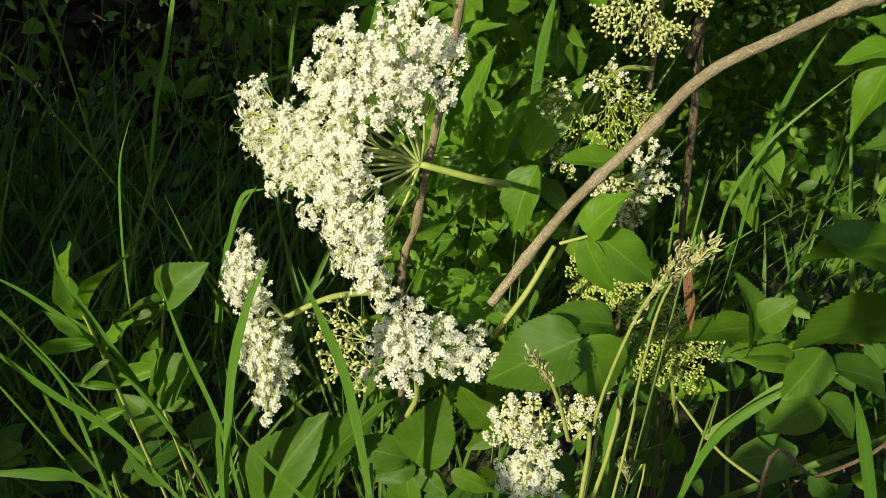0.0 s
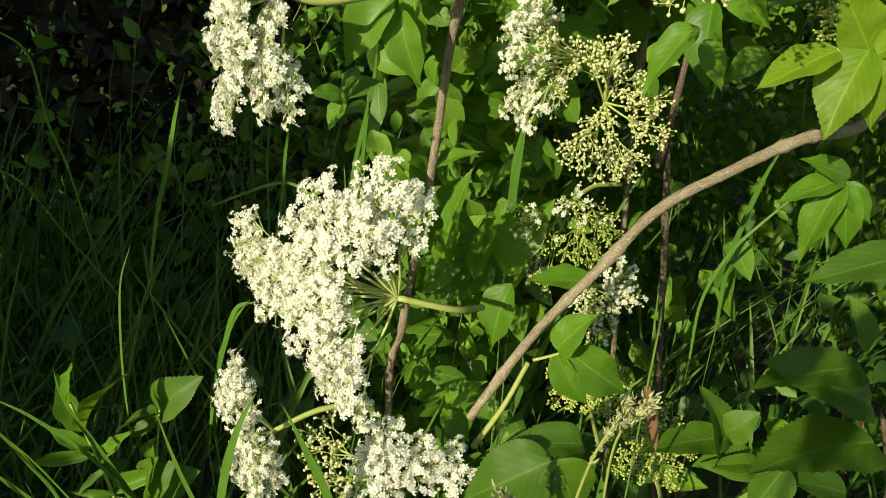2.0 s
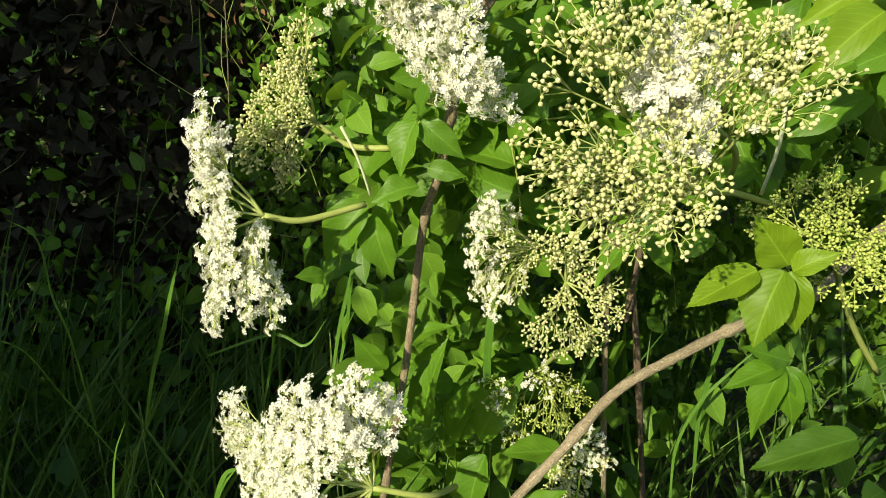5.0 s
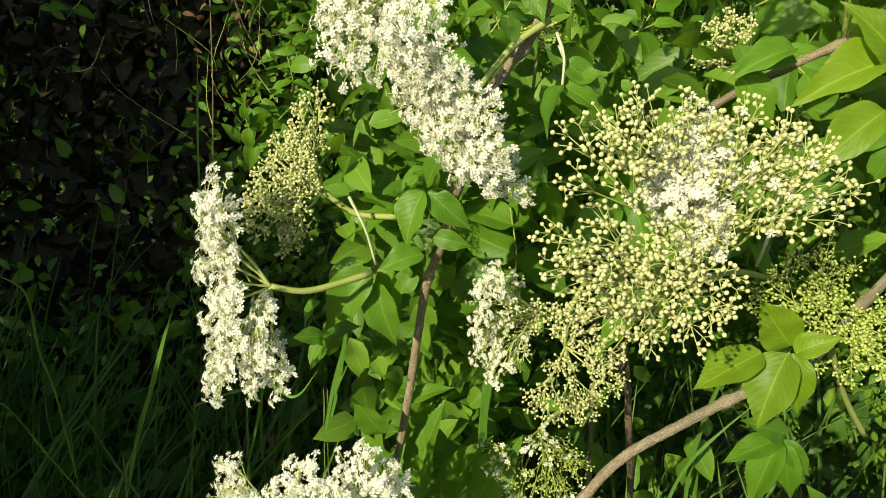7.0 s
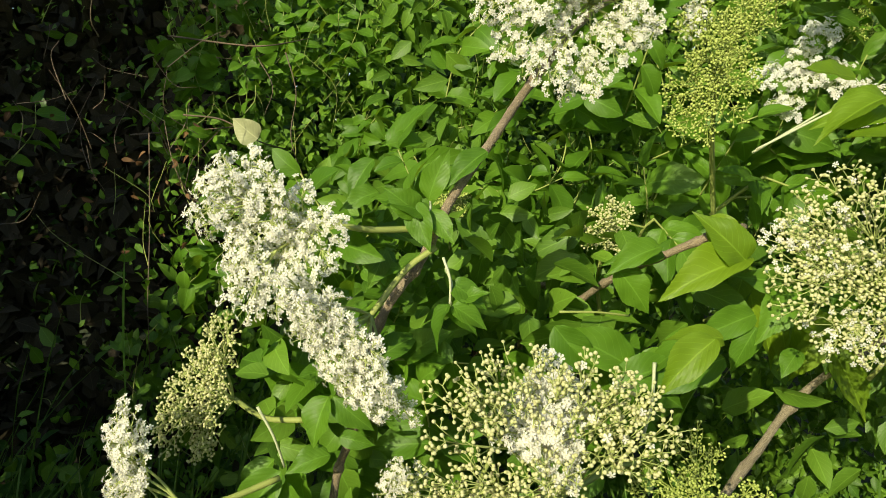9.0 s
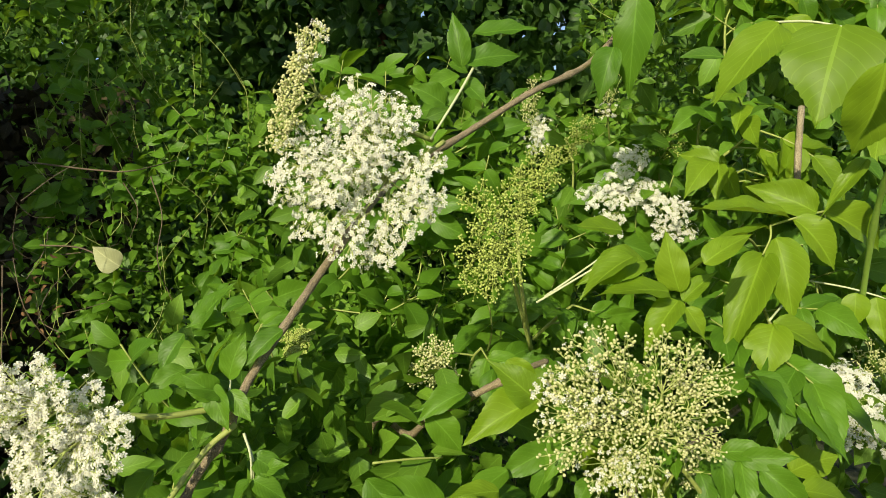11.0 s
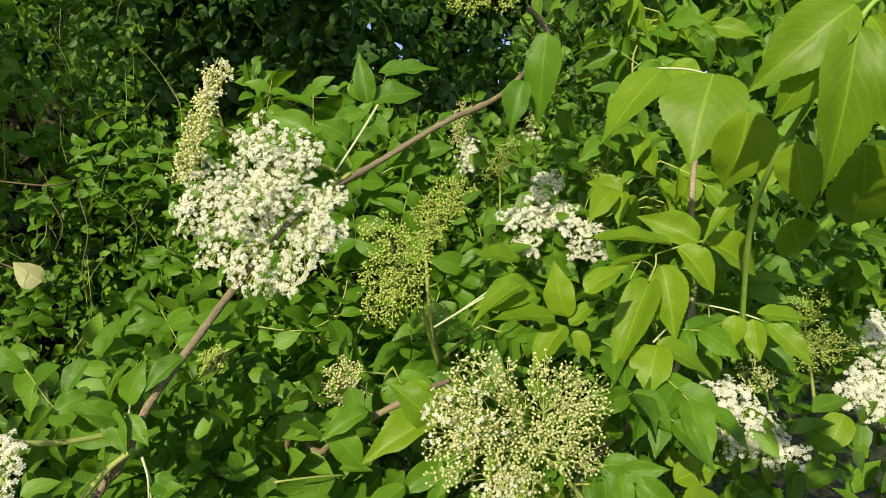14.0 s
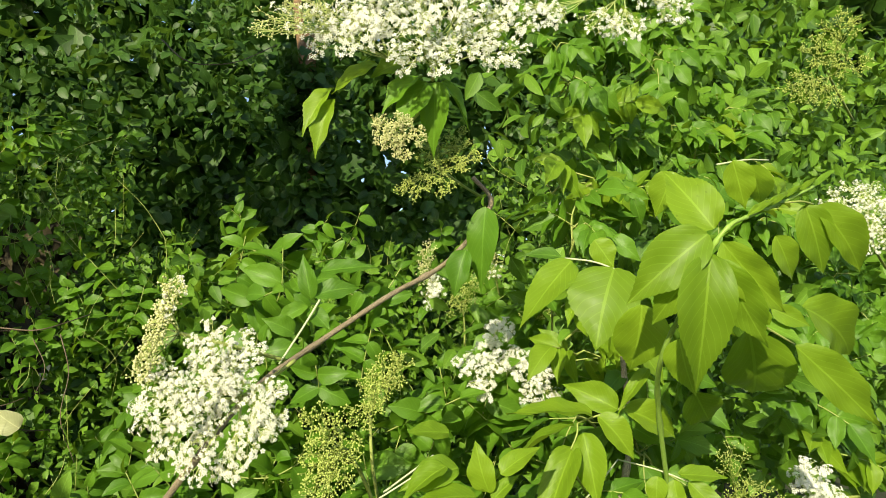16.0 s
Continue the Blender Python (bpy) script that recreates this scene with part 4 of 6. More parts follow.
flower_head((0.657, 1.284, 1.463), 0.085, (-0.9, -0.2, 0.3), (0.716, 1.394, 1.415), "narrow elder flower head of buds and flowers", buds=(1, 1, 0.2, 0), hub=(0.697, 1.350, 1.450), seed=33, flower=0.0084, bud=0.0044, dense=0.45,
            lobe_at=[(0.648, 1.278, 1.520), (0.647, 1.289, 1.477), (0.668, 1.299, 1.445), (0.663, 1.278, 1.413)])
flower_head((0.795, 1.213, 1.483), 0.050, (-0.5, -0.6, 0.5), (0.838, 1.289, 1.415), "tiny elder flower head in cream bud among hedge leaves", buds=(1, 0.7), hub=(0.812, 1.245, 1.463), seed=45, flower=0.0079, dense=0.25,
            lobe_at=[(0.796, 1.208, 1.499), (0.794, 1.218, 1.468)])
flower_head((0.816, 0.900, 1.561), 0.016, (-0.5, -0.6, 0.5), (0.870, 0.980, 1.500), "tiny white elder flower head among hedge leaves", hub=(0.830, 0.920, 1.548), seed=46, flower=0.0070, dense=0.15)
flower_head((0.724, 1.218, 1.411), 0.070, (-0.3, -0.7, 0.6), (0.733, 1.254, 1.292), "tiny elder flower head in green bud", buds=(1,) * 3, green=True, hub=(0.728, 1.245, 1.380), bud=0.0048, seed=34, dense=0.5,
            lobe_at=[(0.736, 1.208, 1.433), (0.727, 1.218, 1.406), (0.705, 1.229, 1.390)])
flower_head((0.830, 1.050, 1.385), 0.065, (-0.3, -0.7, 0.6), (0.856, 1.100, 1.280), "tiny elder flower head in green bud", buds=(1,) * 3, green=True, hub=(0.835, 1.070, 1.350), bud=0.0040, seed=35, dense=0.5,
            lobe_at=[(0.826, 1.038, 1.406), (0.808, 1.050, 1.378), (0.851, 1.062, 1.371)])
flower_head((0.543, 0.470, 0.980), 0.044, (-0.3, -0.7, 0.6), (0.596, 0.520, 0.886), "loose elder flower head in cream bud", buds=(1,) * 6, seed=36, dense=0.7)
flower_head((0.494, 0.660, 1.580), 0.052, (-0.4, -0.7, 0.4), (0.644, 0.880, 1.572), "elder flower head in green-yellow bud", buds=(1,) * 6, green=True, bud=0.0024, seed=37, stretch=1.5, long_way=(0.5, 0, 0.8))
flower_head((0.419, 0.620, 1.597), 0.034, (-0.6, -0.4, -0.3), (0.477, 0.620, 1.668), "hanging elder flower head in cream bud", buds=(1,) * 6, bud=0.0024, seed=38, stretch=1.4, long_way=(1, 0, 0.1))
flower_head((0.342, 0.530, 1.750), 0.090, (-0.35, -0.75, 0.4), (0.422, 0.600, 1.699), "open white elder flower head on spread green rays", buds=(1, 0.8, 0, 0, 0.2, 0), hub=(0.412, 0.600, 1.696), seed=39, dense=0.75, flower=0.0066,
            lobe_at=[(0.262, 0.552, 1.716), (0.296, 0.560, 1.733), (0.328, 0.568, 1.706), (0.366, 0.556, 1.721), (0.338, 0.564, 1.737), (0.380, 0.552, 1.740)])
flower_head((0.517, 0.520, 1.757), 0.090, (-0.2, -0.75, 0.45), (0.470, 0.600, 1.688), "open white elder flower head above hanging leaves", hub=(0.474, 0.610, 1.694), seed=44, dense=0.7, flower=0.0066, buds=(0,) * 11,
            lobe_at=[(0.410, 0.542, 1.709), (0.448, 0.550, 1.690), (0.498, 0.558, 1.719), (0.545, 0.546, 1.703), (0.533, 0.554, 1.748), (0.470, 0.542, 1.747), (0.431, 0.550, 1.749), (0.577, 0.558, 1.764), (0.512, 0.546, 1.789), (0.448, 0.554, 1.800), (0.392, 0.542, 1.778)])
flower_head((0.800, 0.650, 1.800), 0.080, (-0.2, -0.75, 0.45), (0.882, 0.720, 1.963), "open white elder flower head high in the shrub", hub=(0.835, 0.680, 1.894), seed=47, dense=0.5, flower=0.0066, buds=(0.4, 0.2, 0, 0, 0),
            lobe_at=[(0.759, 0.632, 1.813), (0.809, 0.640, 1.808), (0.903, 0.648, 1.855), (0.668, 0.636, 1.813), (0.858, 0.644, 1.879)])
flower_head((1.190, 0.615, 1.780), 0.075, (-0.6, -0.7, 0.2), (1.449, 0.800, 1.749), "elder flower head in green bud", buds=(1,) * 5, green=True, hub=(1.260, 0.680, 1.780), bud=0.0034, seed=40, dense=0.9,
            lobe_at=[(1.219, 0.608, 1.847), (1.175, 0.620, 1.796), (1.251, 0.632, 1.788), (1.119, 0.608, 1.726), (1.179, 0.620, 1.721)])
flower_head((1.224, 0.580, 1.514), 0.082, (-0.3, -0.7, 0.5), (1.499, 0.800, 1.437), "open white elder flower head beside broad leaves", seed=41)


# ---- elder leaves on the canes ----
leaf(ARCH, (0.132, 0.400, 0.745), (0.086, 0.388, 0.752), 0.50)
leaf(ARCH, (0.106, 0.362, 0.713), (0.119, 0.350, 0.746), 0.70)
leaf(ARCH, (0.106, 0.362, 0.710), (0.126, 0.350, 0.671), 0.42)
leaf(ARCH, (0.113, 0.362, 0.712), (0.158, 0.350, 0.684), 0.55)
leaf(ARCH, (0.077, 0.400, 0.740), (0.055, 0.388, 0.695), 0.50)
leaf(ARCH, (0.073, 0.430, 0.733), (0.090, 0.418, 0.795), 0.42)
leaf(ARCH, (0.051, 0.450, 0.720), (0.070, 0.438, 0.784), 0.50)
leaf(ARCH, (0.028, 0.460, 0.726), (0.031, 0.448, 0.801), 0.50)
leaf(ARCH, (0.260, 0.365, 0.836), (0.218, 0.353, 0.826), 0.38)
leaf(ARCH, (0.260, 0.365, 0.834), (0.235, 0.353, 0.792), 0.45)
leaf(ARCH, (0.262, 0.365, 0.833), (0.267, 0.353, 0.795), 0.45)
leaf(ARCH, (0.262, 0.365, 0.835), (0.278, 0.353, 0.813), 0.45)
leaf(ARCH, (0.266, 0.370, 0.836), (0.237, 0.358, 0.850), 0.50)
leaf(ARCH, (0.215, 0.325, 0.913), (0.174, 0.313, 0.897), 0.50, "young")
leaf(ARCH, (0.228, 0.322, 0.914), (0.207, 0.310, 0.877), 0.62, "young")
leaf(ARCH, (0.236, 0.330, 0.911), (0.237, 0.318, 0.878), 0.60, "young")
leaf(ARCH, (0.239, 0.340, 0.911), (0.212, 0.328, 0.941), 0.60, "young")
leaf(ARCH, (0.237, 0.330, 0.911), (0.248, 0.318, 0.928), 0.60, "young")
leaf(ARCH, (0.258, 0.330, 1.045), (0.220, 0.318, 1.022), 0.45, "young")
leaf(ARCH, (0.279, 0.360, 1.037), (0.242, 0.348, 1.045), 0.50, "young")
leaf(ARCH, (0.331, 0.450, 0.995), (0.270, 0.438, 0.979), 0.42)
leaf(ARCH, (0.171, 0.400, 0.914), (0.138, 0.388, 0.884), 0.50)
leaf(ARCH, (0.187, 0.430, 0.903), (0.203, 0.418, 0.875), 0.50)
leaf(ARCH, (0.242, 0.460, 0.893), (0.211, 0.448, 0.879), 0.50)
leaf(ARCH, (0.273, 0.480, 0.939), (0.232, 0.468, 0.928), 0.50)
leaf(CANE, (0.033, 0.400, 0.631), (0.056, 0.388, 0.607), 0.55)
leaf(CANE, (0.035, 0.410, 0.629), (0.057, 0.398, 0.659), 0.50)
leaf(CANE, (-0.049, 0.470, 0.851), (-0.070, 0.458, 0.855), 0.65)
leaf(CANE, (-0.047, 0.470, 0.853), (-0.025, 0.458, 0.867), 0.60)
leaf(CANE, (-0.048, 0.470, 0.849), (-0.059, 0.458, 0.828), 0.65)
leaf(CANE, (-0.014, 0.430, 0.926), (-0.042, 0.418, 0.900), 0.50)
leaf(CANE, (0.005, 0.430, 0.923), (0.003, 0.418, 0.888), 0.55)
leaf(CANE, (-0.007, 0.415, 0.924), (-0.042, 0.403, 0.889), 0.50)
leaf(CANE, (-0.003, 0.415, 0.916), (0.003, 0.403, 0.872), 0.50)
leaf(CANE, (-0.047, 0.440, 0.892), (-0.059, 0.428, 0.881), 0.70)
leaf(CANE, (-0.035, 0.450, 0.874), (-0.049, 0.438, 0.853), 0.75)
leaf(CANE, (0.026, 0.415, 0.979), (0.009, 0.403, 0.950), 0.60)
leaf(CANE, (0.029, 0.415, 0.979), (0.056, 0.403, 0.957), 0.50)
leaf(CANE, (0.028, 0.410, 0.983), (0.038, 0.398, 1.015), 0.50)
leaf(CANE, (0.027, 0.415, 0.936), (-0.002, 0.403, 0.935), 0.55)
leaf(CANE, (0.033, 0.420, 0.947), (0.056, 0.408, 0.947), 0.50)
leaf(CANE, (0.001, 0.430, 0.792), (-0.021, 0.418, 0.824), 0.50)
leaf(CANE, (0.004, 0.440, 0.762), (-0.016, 0.428, 0.790), 0.55)
leaf(CANE, (0.016, 0.460, 0.804), (0.047, 0.448, 0.824), 0.40)
leaf(CANE, (0.107, 0.400, 1.049), (0.091, 0.388, 1.026), 0.60)
leaf(CANE, (0.109, 0.400, 1.048), (0.132, 0.388, 1.038), 0.60)
leaf(CANE, (0.110, 0.410, 1.049), (0.133, 0.398, 1.059), 0.50)
leaf(CANE, (0.093, 0.420, 1.117), (0.099, 0.408, 1.150), 0.50)
leaf(CANE, (0.091, 0.410, 1.109), (0.065, 0.398, 1.121), 0.60)
leaf(CANE, (0.094, 0.410, 1.111), (0.109, 0.398, 1.090), 0.50)
leaf(CANE, (0.132, 0.420, 1.151), (0.102, 0.408, 1.133), 0.42)
leaf(CANE, (0.090, 0.450, 1.156), (0.064, 0.438, 1.161), 0.50)
leaf(CANE, (0.091, 0.470, 1.184), (0.075, 0.458, 1.158), 0.50)
leaf(CANE, (0.085, 0.410, 1.108), (0.067, 0.398, 1.126), 0.70)
leaf(CANE, (0.067, 0.450, 1.150), (0.088, 0.438, 1.189), 0.50)
leaf(CANE, (0.089, 0.440, 1.117), (0.094, 0.428, 1.147), 0.50)
leaf(CANE, (0.101, 0.440, 1.129), (0.131, 0.428, 1.145), 0.50)
leaf(CANE, (0.059, 0.450, 1.120), (0.032, 0.438, 1.114), 0.50)
leaf(CANE, (0.109, 0.410, 1.046), (0.127, 0.398, 1.030), 0.60)
leaf(CANE, (0.109, 0.410, 1.062), (0.133, 0.398, 1.048), 0.60)
leaf(CANE, (0.038, 0.430, 1.051), (0.016, 0.418, 1.029), 0.60)
leaf(CANE, (0.054, 0.480, 1.143), (0.032, 0.468, 1.118), 0.50)
leaf(CANE, (0.297, 0.510, 1.372), (0.287, 0.498, 1.419), 0.42)
leaf(CANE, (0.308, 0.510, 1.402), (0.366, 0.498, 1.411), 0.36)
leaf(CANE, (0.299, 0.510, 1.375), (0.346, 0.498, 1.393), 0.42)
leaf(CANE, (0.294, 0.510, 1.364), (0.256, 0.498, 1.352), 0.40)
leaf(CANE, (0.296, 0.510, 1.361), (0.317, 0.498, 1.338), 0.60)
leaf(CANE, (0.278, 0.500, 1.335), (0.250, 0.488, 1.353), 0.60)
leaf(CANE, (0.581, 0.700, 1.518), (0.558, 0.688, 1.395), 0.42)
leaf(CANE, (0.547, 0.700, 1.451), (0.516, 0.688, 1.390), 0.50)
leaf(CANE, (0.081, 0.410, 1.117), (0.093, 0.398, 1.084), 0.50)
leaf(CANE, (0.079, 0.430, 1.119), (0.087, 0.418, 1.153), 0.50)
leaf(CANE, (0.079, 0.420, 1.112), (0.060, 0.408, 1.124), 0.70)
leaf(CANE, (0.085, 0.450, 1.118), (0.116, 0.438, 1.145), 0.45)
leaf(SIDE, (0.315, 0.450, 1.017), (0.253, 0.438, 0.990), 0.45)
leaf(SIDE, (0.259, 0.460, 0.975), (0.308, 0.448, 0.960), 0.48)
leaf(SIDE, (0.260, 0.460, 0.984), (0.202, 0.448, 1.022), 0.45)
leaf(SIDE, (0.290, 0.490, 1.077), (0.243, 0.478, 1.068), 0.40)
leaf(SIDE, (0.370, 0.420, 1.056), (0.329, 0.408, 1.028), 0.50)
leaf(SIDE, (0.355, 0.450, 1.020), (0.329, 0.438, 0.991), 0.55)
leaf(SIDE, (0.344, 0.480, 1.067), (0.289, 0.468, 1.054), 0.42)
leaf(SIDE, (0.358, 0.460, 1.028), (0.305, 0.448, 1.014), 0.42)
leaf(SIDE, (0.256, 0.500, 1.058), (0.289, 0.488, 1.024), 0.55)
leaf(SIDE, (0.297, 0.500, 1.069), (0.247, 0.488, 1.072), 0.38)
leaf(SIDE, (0.243, 0.450, 0.973), (0.292, 0.438, 1.003), 0.45)
leaf(SIDE, (0.196, 0.460, 1.018), (0.230, 0.448, 0.976), 0.50)
leaf(SIDE, (0.419, 0.500, 1.040), (0.369, 0.488, 1.060), 0.50)
leaf(SIDE, (0.392, 0.450, 1.001), (0.371, 0.438, 0.987), 0.60)
leaf(SIDE, (0.347, 0.460, 1.071), (0.309, 0.448, 1.106), 0.60, "young")
leaf(SIDE, (0.351, 0.460, 1.073), (0.276, 0.448, 1.060), 0.38, "young")
leaf(SIDE, (0.329, 0.490, 1.103), (0.355, 0.478, 1.071), 0.60, "young")
leaf(SIDE, (0.451, 0.420, 1.167), (0.387, 0.408, 1.180), 0.50, "young")
leaf(SIDE, (0.440, 0.440, 1.192), (0.379, 0.428, 1.189), 0.50, "young")
leaf(SIDE, (0.474, 0.440, 1.164), (0.449, 0.428, 1.211), 0.50, "young")
leaf(SIDE, (0.460, 0.420, 1.159), (0.419, 0.408, 1.128), 0.55, "young")
leaf(SIDE, (0.477, 0.440, 1.156), (0.500, 0.428, 1.185), 0.50, "young")
leaf(SIDE, (0.480, 0.440, 1.150), (0.494, 0.428, 1.124), 0.60, "young")
leaf(SIDE, (0.450, 0.500, 1.219), (0.398, 0.488, 1.227), 0.50, "young")
leaf(SIDE, (0.471, 0.400, 1.191), (0.507, 0.388, 1.222), 0.50, "young")
leaf(SIDE, (0.424, 0.430, 1.197), (0.371, 0.418, 1.181), 0.50, "young")
leaf(ARCH, (0.628, 0.492, 1.230), (0.513, 0.472, 1.246), 0.30, "young")
leaf(ARCH, (0.663, 0.492, 1.233), (0.608, 0.512, 1.269), 0.50, "young")
leaf(ARCH, (0.603, 0.492, 1.220), (0.483, 0.462, 1.197), 0.28, "young")
leaf(ARCH, (0.672, 0.492, 1.233), (0.750, 0.472, 1.206), 0.42, "young")
leaf(ARCH, (0.636, 0.492, 1.227), (0.675, 0.462, 1.186), 0.48, "young")
leaf(ARCH, (0.601, 0.492, 1.193), (0.526, 0.442, 1.117), 0.34, "young")
leaf(ARCH, (0.615, 0.492, 1.208), (0.610, 0.452, 1.139), 0.46, "young")
leaf(ARCH, (0.593, 0.470, 1.127), (0.656, 0.440, 1.098), 0.42, "young")
leaf(ARCH, (0.595, 0.470, 1.125), (0.563, 0.450, 1.086), 0.80, "young")
leaf(ARCH, (0.760, 0.495, 1.138), (0.795, 0.460, 1.093), 0.40, "young")
leaf(ARCH, (0.745, 0.495, 1.149), (0.809, 0.480, 1.145), 0.34, "young")
leaf(ARCH, (0.719, 0.500, 1.148), (0.707, 0.490, 1.113), 0.70, "young")
leaf(ARCH, (0.739, 0.495, 1.143), (0.735, 0.480, 1.096), 0.50, "young")
leaf(ARCH, (0.936, 0.550, 1.001), (0.894, 0.540, 0.959), 0.65, "young")
leaf(ARCH, (0.691, 0.550, 0.980), (0.724, 0.540, 0.956), 0.60, "young")
leaf(ARCH, (0.669, 0.550, 0.962), (0.672, 0.550, 0.985), 0.80, "young")
leaf(ARCH, (0.638, 0.530, 1.043), (0.673, 0.520, 1.002), 0.55, "young")
leaf(ARCH, (0.637, 0.500, 0.965), (0.684, 0.488, 0.991), 0.60, "young")
leaf(ARCH, (0.633, 0.480, 0.954), (0.697, 0.468, 0.945), 0.50, "young")
TOP = branch("green upright elder shoot with broad bright leaves", [(0.778, 0.560, 1.086), (0.685, 0.440, 1.238), (0.637, 0.360, 1.300), (0.631, 0.310, 1.351), (0.636, 0.275, 1.400), (0.650, 0.263, 1.423), (0.676, 0.270, 1.433), (0.732, 0.285, 1.451), (0.793, 0.300, 1.474)], 0.0031, 0.0014, SHOOT_GREEN)
leaf(TOP, (0.632, 0.262, 1.420), (0.598, 0.280, 1.482), 0.62, "young", (-0.58, -0.76, 0.30))
leaf(TOP, (0.625, 0.262, 1.415), (0.552, 0.285, 1.361), 0.50, "young", (-0.58, -0.76, 0.30))
leaf(TOP, (0.621, 0.262, 1.393), (0.580, 0.300, 1.336), 0.46, "young", (-0.58, -0.76, 0.30))
leaf(TOP, (0.622, 0.257, 1.396), (0.600, 0.255, 1.277), 0.42, "young", (-0.58, -0.76, 0.30))
leaf(TOP, (0.640, 0.262, 1.408), (0.695, 0.250, 1.334), 0.40, "young", (-0.58, -0.76, 0.30))
leaf(TOP, (0.632, 0.262, 1.392), (0.692, 0.270, 1.308), 0.36, "young", (-0.58, -0.76, 0.30))
leaf(TOP, (0.692, 0.300, 1.496), (0.714, 0.310, 1.449), 0.60, "young", (-0.58, -0.76, 0.30))
leaf(TOP, (0.715, 0.300, 1.493), (0.736, 0.310, 1.449), 0.60, "young", (-0.58, -0.76, 0.30))
leaf(TOP, (0.779, 0.300, 1.454), (0.806, 0.300, 1.378), 0.50, "young", (-0.58, -0.76, 0.30))
leaf(TOP, (0.794, 0.300, 1.453), (0.855, 0.280, 1.386), 0.38, "young", (-0.58, -0.76, 0.30))
leaf(TOP, (0.728, 0.290, 1.419), (0.755, 0.290, 1.372), 0.55, "young", (-0.58, -0.76, 0.30))
leaf(TOP, (0.652, 0.340, 1.492), (0.634, 0.350, 1.449), 0.75, "young", (-0.58, -0.76, 0.30))
leaf(TOP, (0.625, 0.420, 1.399), (0.578, 0.400, 1.320), 0.85, "young", (-0.58, -0.76, 0.30))
leaf(TOP, (0.631, 0.380, 1.356), (0.631, 0.396, 1.277), 0.70, "young", (-0.58, -0.76, 0.30))
leaf(TOP, (0.638, 0.330, 1.320), (0.646, 0.330, 1.259), 0.68, "young", (-0.58, -0.76, 0.30))
leaf(TOP, (0.721, 0.420, 1.256), (0.757, 0.437, 1.207), 0.75, "young", (-0.58, -0.76, 0.30))
leaf(TOP, (0.749, 0.360, 1.326), (0.802, 0.400, 1.223), 0.60, "young", (-0.58, -0.76, 0.30))
leaf(TOP, (0.593, 0.460, 1.411), (0.517, 0.440, 1.350), 0.46, "young", (-0.58, -0.76, 0.30))
leaf(TOP, (0.806, 0.340, 1.349), (0.941, 0.360, 1.304), 0.36, "young", (-0.58, -0.76, 0.30))
leaf(TOP, (0.751, 0.300, 1.310), (0.848, 0.290, 1.225), 0.32, "young", (-0.58, -0.76, 0.30))
leaf(TOP, (0.677, 0.550, 1.449), (0.700, 0.540, 1.411), 0.80, "young", (-0.58, -0.76, 0.30))
leaf(TOP, (0.682, 0.450, 1.283), (0.637, 0.450, 1.242), 0.30, "young", (-0.58, -0.76, 0.30))
for k in range(7):      # folded young leaves at the growing tip
    a = np.array([0.676, 0.268, 1.434]) + np.array([0.016, 0.005, 0.0055]) * k
    leaf(TOP, tuple(a), tuple(a + np.array([0.036 - 0.002 * k, -0.004 * (-1) ** k, 0.012 + 0.010 * (-1) ** k])), 0.20, "young", (-0.58, -0.76, 0.30))
HANG = branch("hanging elder shoot with drooping leaves at its tip", [(0.478, 0.720, 1.868), (0.484, 0.660, 1.768), (0.477, 0.620, 1.680)], 0.0030, 0.0022, STALK)
leaf(HANG, (0.481, 0.620, 1.677), (0.471, 0.608, 1.581), 0.42)
leaf(HANG, (0.489, 0.620, 1.678), (0.538, 0.608, 1.621), 0.42)
leaf(HANG, (0.469, 0.620, 1.676), (0.419, 0.608, 1.603), 0.50)
leaf(HANG, (0.461, 0.620, 1.683), (0.395, 0.608, 1.648), 0.45)
leaf(HANG, (0.397, 0.620, 1.697), (0.333, 0.608, 1.649), 0.50, "young")
leaf(HANG, (0.340, 0.620, 1.656), (0.285, 0.608, 1.606), 0.32, "young")
leaf(HANG, (0.340, 0.620, 1.641), (0.300, 0.608, 1.574), 0.35, "young")
leaf(HANG, (0.449, 0.630, 1.709), (0.391, 0.618, 1.693), 0.50, "young")


# ---- bramble and low plants ----
BRAM = thing("bramble_shoot", (0.30, 0.36, 0.30), "bramble shoot with broad toothed green leaves", "bramble")
part("cane", stem_mesh("cane", [(0.40, 0.42, 0.02), (0.259, 0.340, 0.528), (0.288, 0.330, 0.549), (0.314, 0.320, 0.591), (0.312, 0.310, 0.647), (0.275, 0.290, 0.724)], 0.0016, 0.0012, TWIG, 6), BRAM)
part("side_cane", stem_mesh("side_cane", [(0.259, 0.340, 0.528), (0.223, 0.345, 0.553), (0.185, 0.350, 0.596)], 0.0014, 0.0010, STALK, 6), BRAM)
leaf(BRAM, (0.261, 0.300, 0.750), (0.204, 0.288, 0.755), 0.60, "bramble", (0.35, -0.35, 0.85))
leaf(BRAM, (0.263, 0.275, 0.720), (0.198, 0.263, 0.724), 0.75, "bramble", (0, -0.25, 0.95))
leaf(BRAM, (0.223, 0.345, 0.661), (0.168, 0.333, 0.666), 0.50, "bramble", (0.05, -0.5, 0.85))
leaf(BRAM, (0.219, 0.345, 0.646), (0.213, 0.333, 0.696), 0.70, "bramble", (0.05, -0.5, 0.85))
leaf(BRAM, (0.249, 0.340, 0.635), (0.212, 0.328, 0.656), 0.38, "bramble", (0.05, -0.5, 0.85))
leaf(BRAM, (0.237, 0.300, 0.679), (0.218, 0.288, 0.650), 0.70, "bramble", (0.2, -0.5, 0.8))
